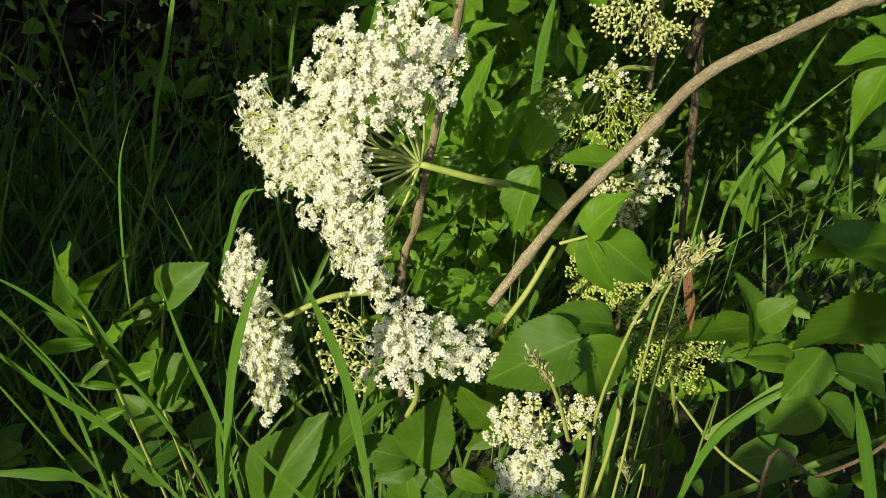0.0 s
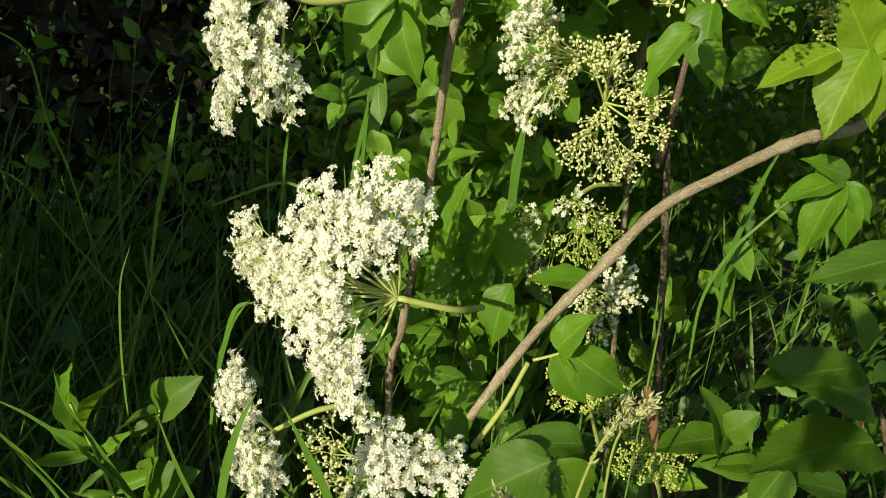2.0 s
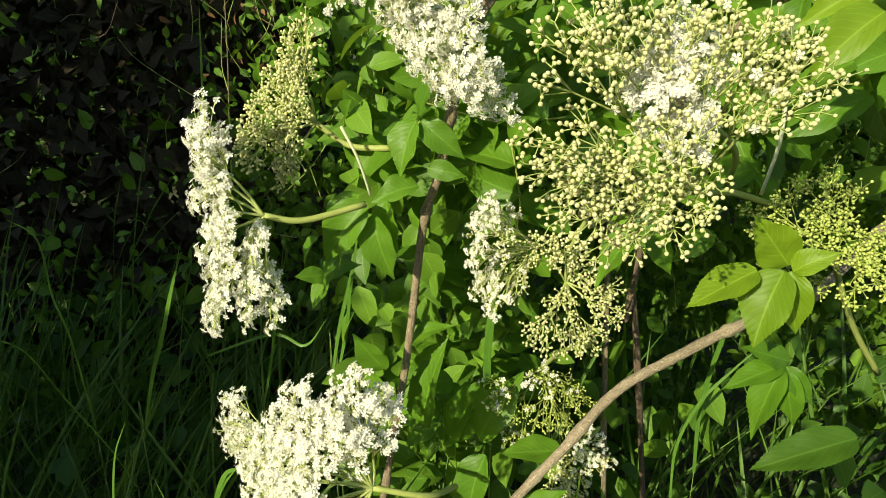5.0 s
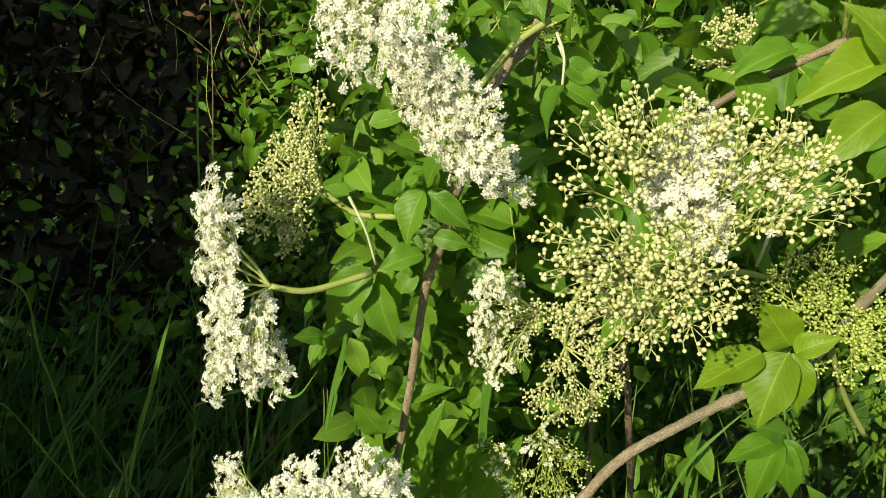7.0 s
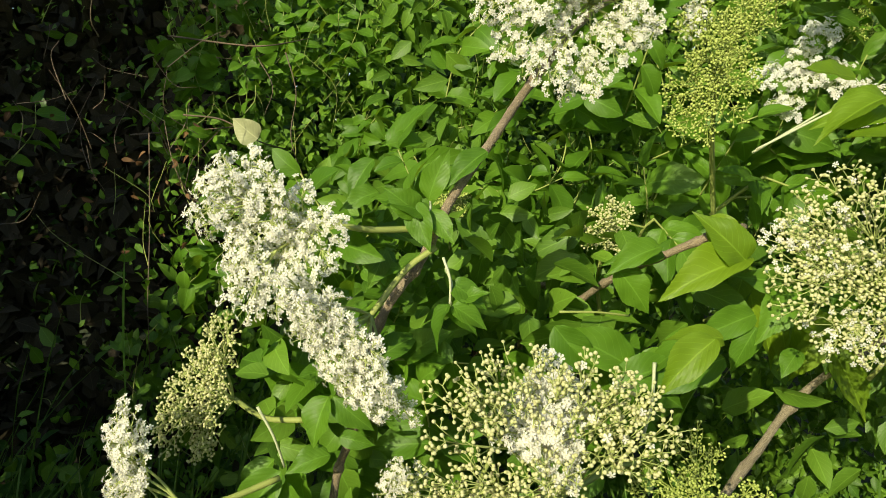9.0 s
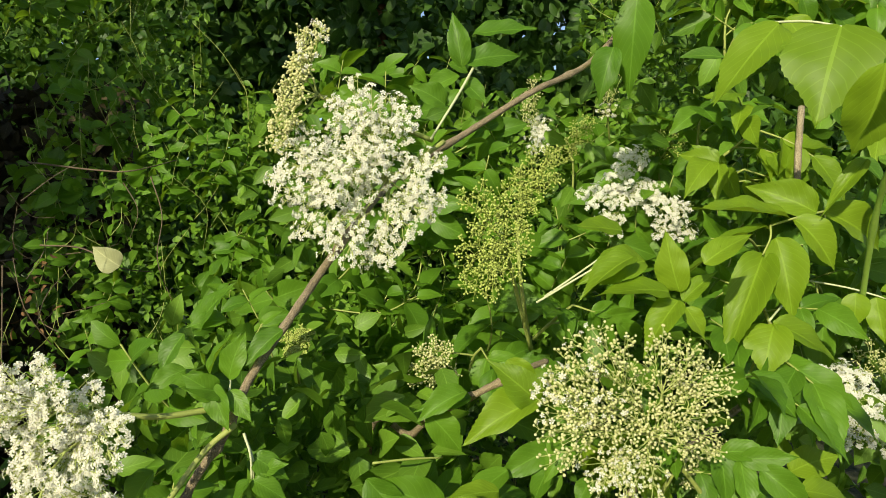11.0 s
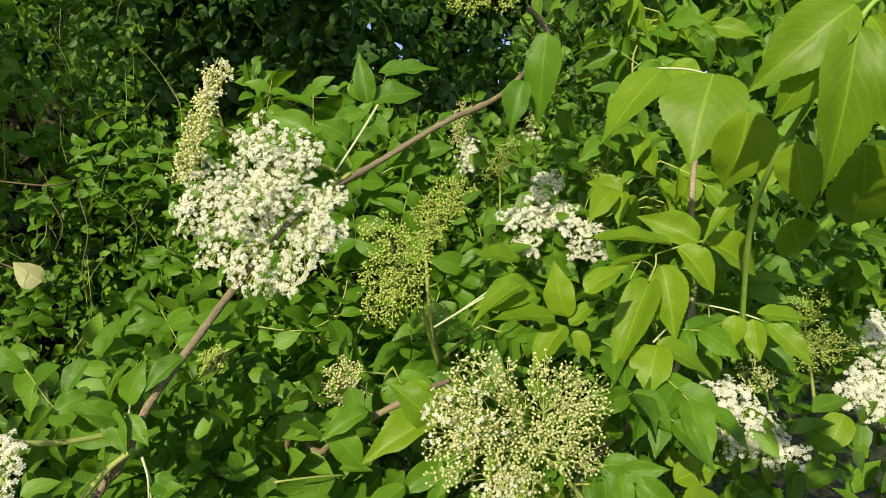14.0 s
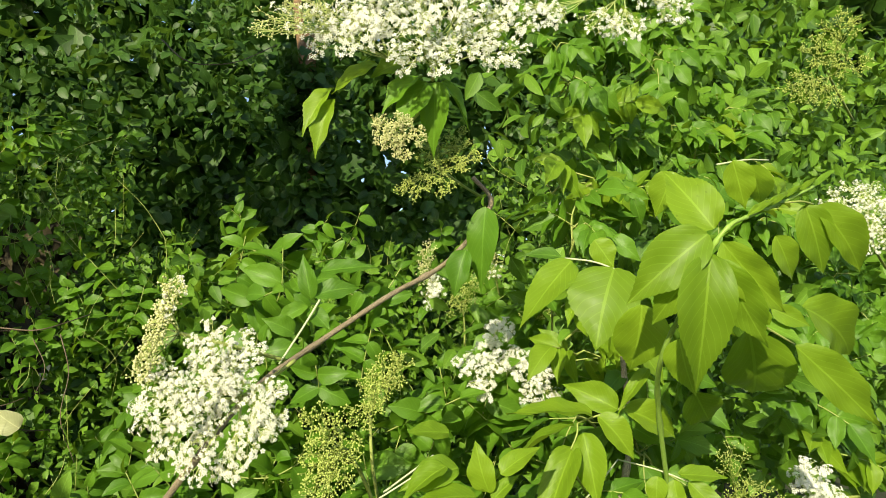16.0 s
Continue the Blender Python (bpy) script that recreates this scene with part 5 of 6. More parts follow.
leaf(BRAM, (0.269, 0.330, 0.615), (0.236, 0.318, 0.603), 0.70, "bramble", (0.05, -0.5, 0.85))
leaf(BRAM, (0.268, 0.330, 0.617), (0.298, 0.318, 0.605), 0.65, "bramble", (0.05, -0.5, 0.85))
leaf(BRAM, (0.220, 0.345, 0.665), (0.230, 0.333, 0.686), 0.80, "bramble", (0.05, -0.5, 0.85))
leaf(BRAM, (0.243, 0.345, 0.643), (0.208, 0.333, 0.654), 0.60, "bramble", (0.05, -0.5, 0.85))
leaf(BRAM, (0.286, 0.310, 0.650), (0.249, 0.298, 0.673), 0.60, "bramble", (0.05, -0.5, 0.85))
leaf(BRAM, (0.273, 0.300, 0.727), (0.205, 0.288, 0.761), 0.55, "bramble", (0.3, -0.4, 0.8))
leaf(BRAM, (0.292, 0.330, 0.807), (0.228, 0.318, 0.794), 0.35, "bramble", (0.05, -0.5, 0.85))
THORN = mesh_of("thorn", [(0.3, 0, 0), (-0.15, 0.26, 0), (-0.15, -0.26, 0), (0.35, 0, 1.0)], [(0, 1, 3), (1, 2, 3), (2, 0, 3), (2, 1, 0)], TWIG, None, False)
for k, at in enumerate(smooth_line([(0.259, 0.340, 0.528), (0.288, 0.330, 0.549), (0.314, 0.320, 0.591), (0.312, 0.310, 0.647), (0.275, 0.290, 0.724)], 5)):
    a = 2.4 * k
    out = Vector((math.cos(a), -0.8, math.sin(a))).normalized()
    part("thorn", THORN, BRAM, "", Matrix.Translation(Vector(at) + out * 0.001) @ out.to_track_quat("Z", "Y").to_matrix().to_4x4() @ Matrix.Scale(0.0036, 4))
BROAD = thing("bramble_shoot", (0.129, 0.300, 0.550), "bramble shoot with one very broad green leaf", "bramble")
part("cane", stem_mesh("cane", [(0.10, 0.36, 0.02), (0.133, 0.310, 0.572), (0.115, 0.300, 0.641), (0.099, 0.285, 0.689)], 0.0018, 0.0012, STALK, 6), BROAD)
leaf(BROAD, (0.096, 0.283, 0.690), (0.045, 0.271, 0.669), 0.68, "bramble")
leaf(BROAD, (0.097, 0.280, 0.693), (0.116, 0.268, 0.658), 0.85, "bramble")
leaf(BROAD, (0.116, 0.300, 0.688), (0.076, 0.288, 0.702), 0.55, "bramble")
leaf(BROAD, (0.067, 0.360, 0.548), (0.035, 0.348, 0.590), 0.60, "bramble")
leaf(BROAD, (0.074, 0.360, 0.543), (0.044, 0.348, 0.541), 0.40, "bramble")
LOW = thing("bramble_shoot", (0.0, 0.42, 0.1), "low bramble shoot with toothed leaves in grass", "bramble")
part("cane", stem_mesh("cane", [(0.03, 0.42, 0.02), (0.007, 0.370, 0.446), (0.007, 0.350, 0.516), (0.000, 0.345, 0.527)], 0.0014, 0.0010, STALK, 6), LOW)
leaf(LOW, (0.008, 0.345, 0.522), (0.016, 0.333, 0.584), 0.65, "bramble")
leaf(LOW, (0.001, 0.345, 0.527), (-0.041, 0.333, 0.551), 0.50, "bramble")
leaf(LOW, (0.007, 0.345, 0.519), (-0.027, 0.333, 0.517), 0.50, "bramble")
leaf(LOW, (0.009, 0.345, 0.516), (0.031, 0.333, 0.503), 0.60, "bramble")
leaf(LOW, (-0.090, 0.330, 0.483), (-0.041, 0.318, 0.591), 0.40, "bramble")
leaf(LOW, (-0.103, 0.330, 0.482), (-0.084, 0.318, 0.573), 0.50, "bramble")
leaf(LOW, (0.034, 0.350, 0.510), (0.069, 0.338, 0.501), 0.45, "bramble")
leaf(LOW, (0.006, 0.350, 0.470), (-0.007, 0.338, 0.519), 0.50, "bramble")
# unseen shoot up the sun's ray, added to shade the right-hand bramble leaf
q = Vector((0.246, 0.300, 0.745)) - 0.74 * SUN
SHADE_SHOOT = thing("bramble_shoot", (q.x - 0.1, q.y - 0.12, 0.0), "unseen tall bramble shoot added to shade a broad leaf", "bramble")
part("cane", stem_mesh("cane", [(q.x - 0.1, q.y - 0.12, 0.0), (q.x - 0.08, q.y - 0.08, 0.6), tuple(q)], 0.0030, 0.0016, STALK, 6), SHADE_SHOOT)
for dx, dz, size in ((-0.05, 0.02, 0.06), (0.05, 0.03, 0.07), (0.015, -0.05, 0.05)):
    out = Vector((dx * 0.82, -dx * 0.5, dz))
    leaf(SHADE_SHOOT, tuple(q + out * 0.15), tuple(q + out.normalized() * size + out * 0.15), 0.75, "bramble", tuple(-SUN))
NETTLE = thing("wild_plant", (-0.2, 0.42, 0.1), "leafy wild plant with toothed leaves in half shade", "plant")
part("stalk", stem_mesh("stalk", [(-0.16, 0.45, 0.02), (-0.201, 0.400, 0.489), (-0.197, 0.400, 0.560), (-0.181, 0.390, 0.625)], 0.0014, 0.0010, STALK, 6), NETTLE)
leaf(NETTLE, (-0.181, 0.390, 0.625), (-0.158, 0.378, 0.661), 0.70, "bramble")
leaf(NETTLE, (-0.181, 0.390, 0.623), (-0.212, 0.378, 0.624), 0.45, "bramble")
leaf(NETTLE, (-0.183, 0.390, 0.620), (-0.201, 0.378, 0.608), 0.50, "bramble")
leaf(NETTLE, (-0.195, 0.380, 0.548), (-0.163, 0.368, 0.580), 0.85, "bramble")
leaf(NETTLE, (-0.200, 0.390, 0.540), (-0.203, 0.378, 0.582), 0.70, "bramble")
leaf(NETTLE, (-0.199, 0.390, 0.534), (-0.172, 0.378, 0.535), 0.70, "bramble")
leaf(NETTLE, (-0.206, 0.410, 0.479), (-0.242, 0.398, 0.512), 0.50, "bramble")
leaf(NETTLE, (-0.179, 0.370, 0.464), (-0.184, 0.358, 0.456), 0.70, "bramble")
leaf(NETTLE, (-0.197, 0.400, 0.560), (-0.202, 0.388, 0.590), 0.60, "bramble")
HERB = thing("willow_herb", (-0.3, 0.42, 0.1), "narrow-leaved wild herb in half shade", "plant")
part("stalk", stem_mesh("stalk", [(-0.17, 0.42, 0.02), (-0.225, 0.390, 0.496), (-0.232, 0.380, 0.589), (-0.235, 0.370, 0.644)], 0.0016, 0.0010, STALK, 6), HERB)
leaf(HERB, (-0.236, 0.380, 0.609), (-0.249, 0.368, 0.656), 0.25)
leaf(HERB, (-0.228, 0.370, 0.621), (-0.207, 0.358, 0.681), 0.22)
leaf(HERB, (-0.225, 0.370, 0.597), (-0.277, 0.358, 0.595), 0.18)
leaf(HERB, (-0.233, 0.380, 0.594), (-0.258, 0.368, 0.623), 0.30)
leaf(HERB, (-0.230, 0.380, 0.579), (-0.195, 0.368, 0.625), 0.20)
leaf(HERB, (-0.226, 0.380, 0.574), (-0.250, 0.368, 0.555), 0.22)
leaf(HERB, (-0.225, 0.380, 0.547), (-0.253, 0.368, 0.560), 0.20)
leaf(HERB, (-0.228, 0.390, 0.543), (-0.187, 0.378, 0.578), 0.25)
leaf(HERB, (-0.223, 0.380, 0.524), (-0.254, 0.368, 0.515), 0.25)
leaf(HERB, (-0.235, 0.370, 0.644), (-0.223, 0.358, 0.686), 0.25)
YELLOWED = thing("fallen_leaf", (-0.184, 1.270, 1.160), "pale yellowed leaf caught on a hedge twig", "leaf")
leaf(YELLOWED, (-0.175, 1.265, 1.165), (-0.218, 1.250, 1.198), 0.92, "pale", (-0.1, -0.95, -0.1), name="blade")
part("twig", stem_mesh("twig", [(-0.320, 1.300, 1.207), (-0.244, 1.290, 1.199), (-0.178, 1.275, 1.162), (-0.136, 1.360, 1.147)], 0.0018, 0.0012, TWIG, 5), YELLOWED)


# ---- grass ----
def grass_blade(points, width, label="long green grass blade", mat=GRASS, sharp=True):
    """A folded, tapering blade along a bent line, on a rounded sheath at its foot."""
    line = smooth_line(points, 7)
    n = len(line)
    tang = unit(np.gradient(line, axis=0))
    side = unit(np.cross(tang, np.array([-0.45, -0.75, 0.3])))
    nor = np.cross(side, tang)
    s = np.linspace(0, 1, n)
    w = width * 0.5 * np.minimum(1, (1 - s) * 2.6 if sharp else 1 - 0.4 * s) * (0.65 + 0.35 * np.minimum(1, s * 3)) + 0.0002
    v = np.stack([line + side * w[:, None] + nor * w[:, None] * 0.35, line, line - side * w[:, None] + nor * w[:, None] * 0.35], 1).reshape(-1, 3)
    f = [(i * 3 + j, i * 3 + j + 1, i * 3 + j + 4, i * 3 + j + 3) for i in range(n - 1) for j in range(2)]
    uv = np.stack([np.repeat(s, 3), np.tile([0.1, 0.5, 0.9], n)], -1)
    g = thing("grass_blade", points[0], label, "grass", "grass blades")
    part("blade", mesh_of("blade", v, f, mat, uv), g)
    part("sheath", stem_mesh("sheath", [(points[0][0] + 0.004, points[0][1] + 0.01, 0.0), points[0], tuple(line[1])], width * 0.13, width * 0.1, SHEATH, 5, 0.0, 4), g)
    return g


grass_blade([(-0.150, 0.350, 0.457), (-0.162, 0.345, 0.522), (-0.200, 0.340, 0.613), (-0.235, 0.335, 0.658), (-0.261, 0.330, 0.680)], 0.006)
grass_blade([(-0.142, 0.350, 0.445), (-0.162, 0.345, 0.522), (-0.200, 0.340, 0.631), (-0.213, 0.335, 0.676), (-0.212, 0.330, 0.704)], 0.008)
grass_blade([(-0.211, 0.320, 0.488), (-0.216, 0.315, 0.599), (-0.228, 0.310, 0.645), (-0.235, 0.305, 0.669), (-0.245, 0.300, 0.691)], 0.008)
grass_blade([(-0.151, 0.310, 0.505), (-0.185, 0.305, 0.576), (-0.213, 0.300, 0.612), (-0.235, 0.295, 0.645), (-0.250, 0.290, 0.671)], 0.009)
grass_blade([(-0.167, 0.340, 0.468), (-0.199, 0.333, 0.540), (-0.240, 0.327, 0.631), (-0.264, 0.320, 0.670)], 0.003, "thin green grass stalk in half shade")
grass_blade([(-0.204, 0.300, 0.495), (-0.207, 0.293, 0.541), (-0.235, 0.287, 0.626), (-0.246, 0.280, 0.663)], 0.004, "thin green grass stalk in half shade")
grass_blade([(-0.119, 0.330, 0.484), (-0.125, 0.323, 0.574), (-0.136, 0.317, 0.639), (-0.142, 0.310, 0.696)], 0.006)
grass_blade([(-0.119, 0.300, 0.519), (-0.108, 0.295, 0.592), (-0.097, 0.290, 0.650), (-0.083, 0.285, 0.697), (-0.068, 0.280, 0.730)], 0.007)
grass_blade([(-0.018, 0.290, 0.540), (-0.024, 0.285, 0.604), (-0.031, 0.280, 0.659), (-0.042, 0.275, 0.700), (-0.051, 0.270, 0.731)], 0.008)
grass_blade([(-0.050, 0.300, 0.508), (-0.061, 0.293, 0.538), (-0.087, 0.287, 0.583), (-0.101, 0.280, 0.619)], 0.005)
grass_blade([(-0.121, 0.300, 0.514), (-0.113, 0.290, 0.578), (-0.107, 0.280, 0.620)], 0.006)
grass_blade([(-0.183, 0.290, 0.521), (-0.202, 0.283, 0.559), (-0.224, 0.277, 0.568), (-0.260, 0.270, 0.572)], 0.009)
grass_blade([(-0.238, 0.440, 0.537), (-0.231, 0.435, 0.609), (-0.223, 0.430, 0.662), (-0.212, 0.425, 0.714), (-0.197, 0.420, 0.748)], 0.003)
grass_blade([(-0.283, 0.520, 0.682), (-0.288, 0.515, 0.769), (-0.294, 0.510, 0.812), (-0.295, 0.505, 0.865), (-0.315, 0.500, 0.884)], 0.004)
grass_blade([(-0.252, 0.520, 0.609), (-0.269, 0.515, 0.656), (-0.299, 0.510, 0.711), (-0.326, 0.505, 0.762), (-0.358, 0.500, 0.778)], 0.003)
grass_blade([(-0.250, 0.540, 0.647), (-0.229, 0.535, 0.723), (-0.213, 0.530, 0.765), (-0.195, 0.525, 0.820), (-0.182, 0.520, 0.853)], 0.006)
grass_blade([(-0.172, 0.460, 0.539), (-0.159, 0.455, 0.617), (-0.148, 0.450, 0.647), (-0.134, 0.445, 0.684), (-0.115, 0.440, 0.694)], 0.006)
grass_blade([(-0.180, 0.460, 0.523), (-0.165, 0.455, 0.592), (-0.151, 0.450, 0.639), (-0.138, 0.445, 0.671), (-0.121, 0.440, 0.696)], 0.005)
grass_blade([(0.288, 0.540, 0.627), (0.283, 0.535, 0.696), (0.286, 0.530, 0.745), (0.293, 0.525, 0.790), (0.304, 0.520, 0.827)], 0.004)
grass_blade([(0.261, 0.520, 0.607), (0.258, 0.515, 0.671), (0.271, 0.510, 0.721), (0.294, 0.505, 0.758), (0.319, 0.500, 0.791)], 0.0025)
grass_blade([(0.086, 0.490, 0.687), (0.083, 0.485, 0.731), (0.081, 0.480, 0.778), (0.083, 0.475, 0.809), (0.085, 0.470, 0.840)], 0.006)
grass_blade([(0.080, 0.500, 0.724), (0.081, 0.493, 0.768), (0.082, 0.487, 0.808), (0.087, 0.480, 0.843)], 0.006)
grass_blade([(0.198, 0.330, 0.510), (0.202, 0.325, 0.567), (0.212, 0.320, 0.603), (0.236, 0.315, 0.637), (0.266, 0.310, 0.661)], 0.005)
grass_blade([(0.334, 0.320, 0.516), (0.316, 0.313, 0.551), (0.284, 0.307, 0.616), (0.263, 0.300, 0.652)], 0.007)
grass_blade([(0.154, 0.350, 0.483), (0.145, 0.343, 0.538), (0.140, 0.337, 0.586), (0.144, 0.330, 0.645)], 0.005)
grass_blade([(0.162, 0.360, 0.471), (0.149, 0.353, 0.561), (0.148, 0.347, 0.627), (0.154, 0.340, 0.693)], 0.005)
grass_blade([(-0.063, 0.570, 0.703), (-0.050, 0.563, 0.763), (-0.044, 0.557, 0.807), (-0.037, 0.550, 0.843)], 0.004)
grass_blade([(-0.158, 0.620, 0.625), (-0.139, 0.613, 0.706), (-0.127, 0.607, 0.774), (-0.111, 0.600, 0.835)], 0.004)
grass_blade([(-0.211, 0.620, 0.701), (-0.137, 0.613, 0.731), (-0.102, 0.607, 0.722), (-0.077, 0.600, 0.755)], 0.003)
grass_blade([(-0.058, 0.520, 0.729), (-0.047, 0.513, 0.788), (-0.032, 0.507, 0.848), (-0.026, 0.500, 0.893)], 0.004)
grass_blade([(-0.196, 0.640, 0.883), (-0.193, 0.633, 0.957), (-0.188, 0.627, 1.015), (-0.183, 0.620, 1.059)], 0.003)


grass_blade([(0.204, 0.335, 0.575), (0.221, 0.330, 0.601), (0.237, 0.325, 0.630), (0.255, 0.320, 0.647), (0.267, 0.315, 0.662)], 0.0075, "broad pale green grass stalk among brambles", SHEATH, False)
grass_blade([(0.147, 0.300, 0.732), (0.151, 0.298, 0.717), (0.155, 0.296, 0.702), (0.157, 0.294, 0.690)], 0.005, "withered brown grass blade hanging down", DRY_LEAF)


# ---- seeding grasses ----
def seed_grass(points, width, head, label):
    """A grass stalk that ends in a spike of small husks."""
    rng = np.random.default_rng(int(abs(points[0][0]) * 10000))
    g = thing("seeding_grass", points[0], label, "grass", "seeding grasses")
    part("stalk", stem_mesh("stalk", [(points[0][0], points[0][1] + 0.02, 0.0)] + list(points), width, width * 0.5, STALK, 6, 0.02, 6), g)
    line = smooth_line(points, 12)
    d = np.linalg.norm(np.diff(line[::-1], axis=0), axis=1).cumsum()
    k = max(3, int((d < head).sum()))
    spine = line[-k:]
    pos = spine[rng.integers(0, k, 90)] + rng.normal(0, 0.0012, (90, 3))
    way = unit(spine[-1] - spine[0])
    al = way + rng.normal(0, 0.32, (90, 3))
    v, f, u = scatter(*leaf_arrays(5, 3, 1.0, 0.05, 0.6, 0.0), pos, al, rng.normal(0, 1, (90, 3)), rng.uniform(0.003, 0.0052, 90), rng.uniform(0.0007, 0.0012, 90))
    part("seed_head", mesh_of("seed_head", v, f, HUSK, u), g, "pale green and straw husks")
    return g


seed_grass([(0.108, 0.260, 0.586), (0.100, 0.245, 0.669), (0.102, 0.230, 0.735), (0.108, 0.220, 0.770), (0.111, 0.217, 0.782)], 0.0011, 0.05, "seeding grass with a loose straw-coloured spike")
seed_grass([(0.124, 0.260, 0.588), (0.115, 0.240, 0.693), (0.111, 0.225, 0.756), (0.118, 0.210, 0.788)], 0.0010, 0.03, "seeding grass with a drooping straw-coloured spike")
seed_grass([(0.103, 0.250, 0.598), (0.087, 0.240, 0.658), (0.075, 0.235, 0.694), (0.061, 0.230, 0.718)], 0.0016, 0.025, "seeding grass with a slim green spike")
seed_grass([(0.156, 0.300, 0.537), (0.145, 0.295, 0.569), (0.136, 0.290, 0.593)], 0.0008, 0.02, "short grass with a faded pinkish spike")


# ---- leafy shoots that fill the elder ----
def shoot(seed, size, kind, leaves_on, length):
    """A short green stem with feathered leaves along it."""
    rng = np.random.default_rng(seed)
    s = thing("elder_shoot", (0, 0, 0), "leafy green elder shoot", "shoot", "elder shoots")
    tip = np.array([rng.uniform(-0.3, 0.3), -0.55, 0.5]) * length
    line = smooth_line([(0, 0, 0), tip * 0.5 + np.array([0, -0.01, 0.01]), tip], 5)
    part("stem", stem_mesh("stem", [tuple(p) for p in line], 0.0022, 0.0014, STALK, 6, 0.0, 1), s)
    for k in range(leaves_on):
        at = line[int((k + 1) / leaves_on * (len(line) - 1))]
        a = 2.4 * k + rng.uniform(-0.4, 0.4)
        way = np.array([math.cos(a) * 0.9, -0.35, 0.25 * math.sin(a) + 0.05])
        compound_leaf(s, at, at + unit(way) * size * 1.1, size, kind, 2, np.array(FACE) + rng.normal(0, 0.2, 3), 0.48, droop=0.45)
    return s


PROTOS = [shoot(k, (0.05, 0.058, 0.066)[k % 3], "fresh" if k == 5 else "shoot", 3, 0.09) for k in range(6)]
spots = np.random.default_rng(77)
placed = 0
SHOOT_SPOTS = ((0.47, 0.47, 0.97), (0.53, 0.50, 1.02), (0.60, 0.53, 1.04), (0.66, 0.55, 1.10))
for k in range(400):
    x, z = spots.uniform(0.08, 1.5), spots.uniform(0.92, 2.2)
    y = 0.56 + 0.32 * max(-0.3, z - 0.95) + 0.25 * max(0, x - 0.5) * max(0, z - 0.8) + abs(spots.normal(0, 0.07))
    if k < len(SHOOT_SPOTS):
        x, y, z = SHOOT_SPOTS[k]
    elif x < 0.20 + 0.15 * (z - 0.9) or (x > 0.6 and z < 1.10 and k % 2) or placed >= 100 or in_hollow(x, y - 0.06, z) or in_dark_gap(x, y, z):
        continue
    m = Matrix.Translation((x, y, z)) @ Euler((spots.normal(0, 0.25), spots.normal(0, 0.35), spots.normal(0, 0.5))).to_matrix().to_4x4()
    if placed < len(PROTOS):
        PROTOS[placed].matrix_basis = m
    else:
        copy_thing(PROTOS[int(spots.integers(len(PROTOS)))], m)
    placed += 1



# ---- pale leaf stalks ----
def petiole(owner, a, b, r=0.0011, mat=PALE_STALK):
    mid = (Vector(a) + Vector(b)) / 2 + Vector((0.002, -0.003, 0.002))
    part("petiole", stem_mesh("petiole", [a, tuple(mid), b], r, r * 0.8, mat, 6, 0.02, 5), owner, "pale leaf stalk")


petiole(ARCH, (0.270, 0.440, 0.995), (0.261, 0.435, 0.929), 0.0015)
petiole(CANE, (-0.021, 0.405, 0.976), (-0.004, 0.410, 0.930))
petiole(CANE, (0.103, 0.410, 1.079), (0.108, 0.405, 1.047))
petiole(CANE, (0.313, 0.510, 1.381), (0.262, 0.490, 1.303), 0.0014)
petiole(CANE, (0.089, 0.415, 1.098), (0.094, 0.420, 1.117), 0.001)
petiole(CANE, (0.105, 0.410, 1.072), (0.109, 0.410, 1.045))
petiole(SIDE, (0.347, 0.460, 1.158), (0.393, 0.440, 1.188))
petiole(SIDE, (0.202, 0.470, 1.027), (0.267, 0.490, 1.019), 0.0011, STALK)
petiole(SIDE, (0.378, 0.520, 1.156), (0.437, 0.520, 1.192), 0.0012)
petiole(ARCH, (0.091, 0.360, 0.705), (0.115, 0.362, 0.714), 0.0012, STALK)
petiole(ARCH, (0.055, 0.355, 0.634), (0.088, 0.360, 0.703), 0.0022, STALK)
petiole(TOP, (0.590, 0.470, 1.415), (0.625, 0.420, 1.398), 0.0012)
petiole(TOP, (0.681, 0.310, 1.494), (0.747, 0.310, 1.502), 0.0010)
petiole(TOP, (0.732, 0.285, 1.451), (0.790, 0.300, 1.455), 0.0012, STALK)
petiole(TOP, (0.637, 0.300, 1.360), (0.750, 0.300, 1.312), 0.0012, STALK)
petiole(ARCH, (0.683, 0.500, 1.235), (0.607, 0.490, 1.221), 0.0014, STALK)
petiole(ARCH, (0.607, 0.490, 1.221), (0.594, 0.485, 1.192), 0.0012, STALK)
petiole(ARCH, (0.760, 0.634, 1.210), (0.683, 0.500, 1.235), 0.0016, STALK)
petiole(ARCH, (0.701, 0.560, 1.159), (0.760, 0.495, 1.139), 0.0012)
petiole(ARCH, (0.593, 0.475, 1.128), (0.701, 0.560, 1.159), 0.0012)


# ---- hedge sprigs ----
OVAL = leaf_meshes("hedge_leaf", LEAF, 4, rows=14, width=1.0, tooth=0.003, shape=0.5, tip=0.7, drawn=0.3)
LEAF_KINDS["oval"] = OVAL


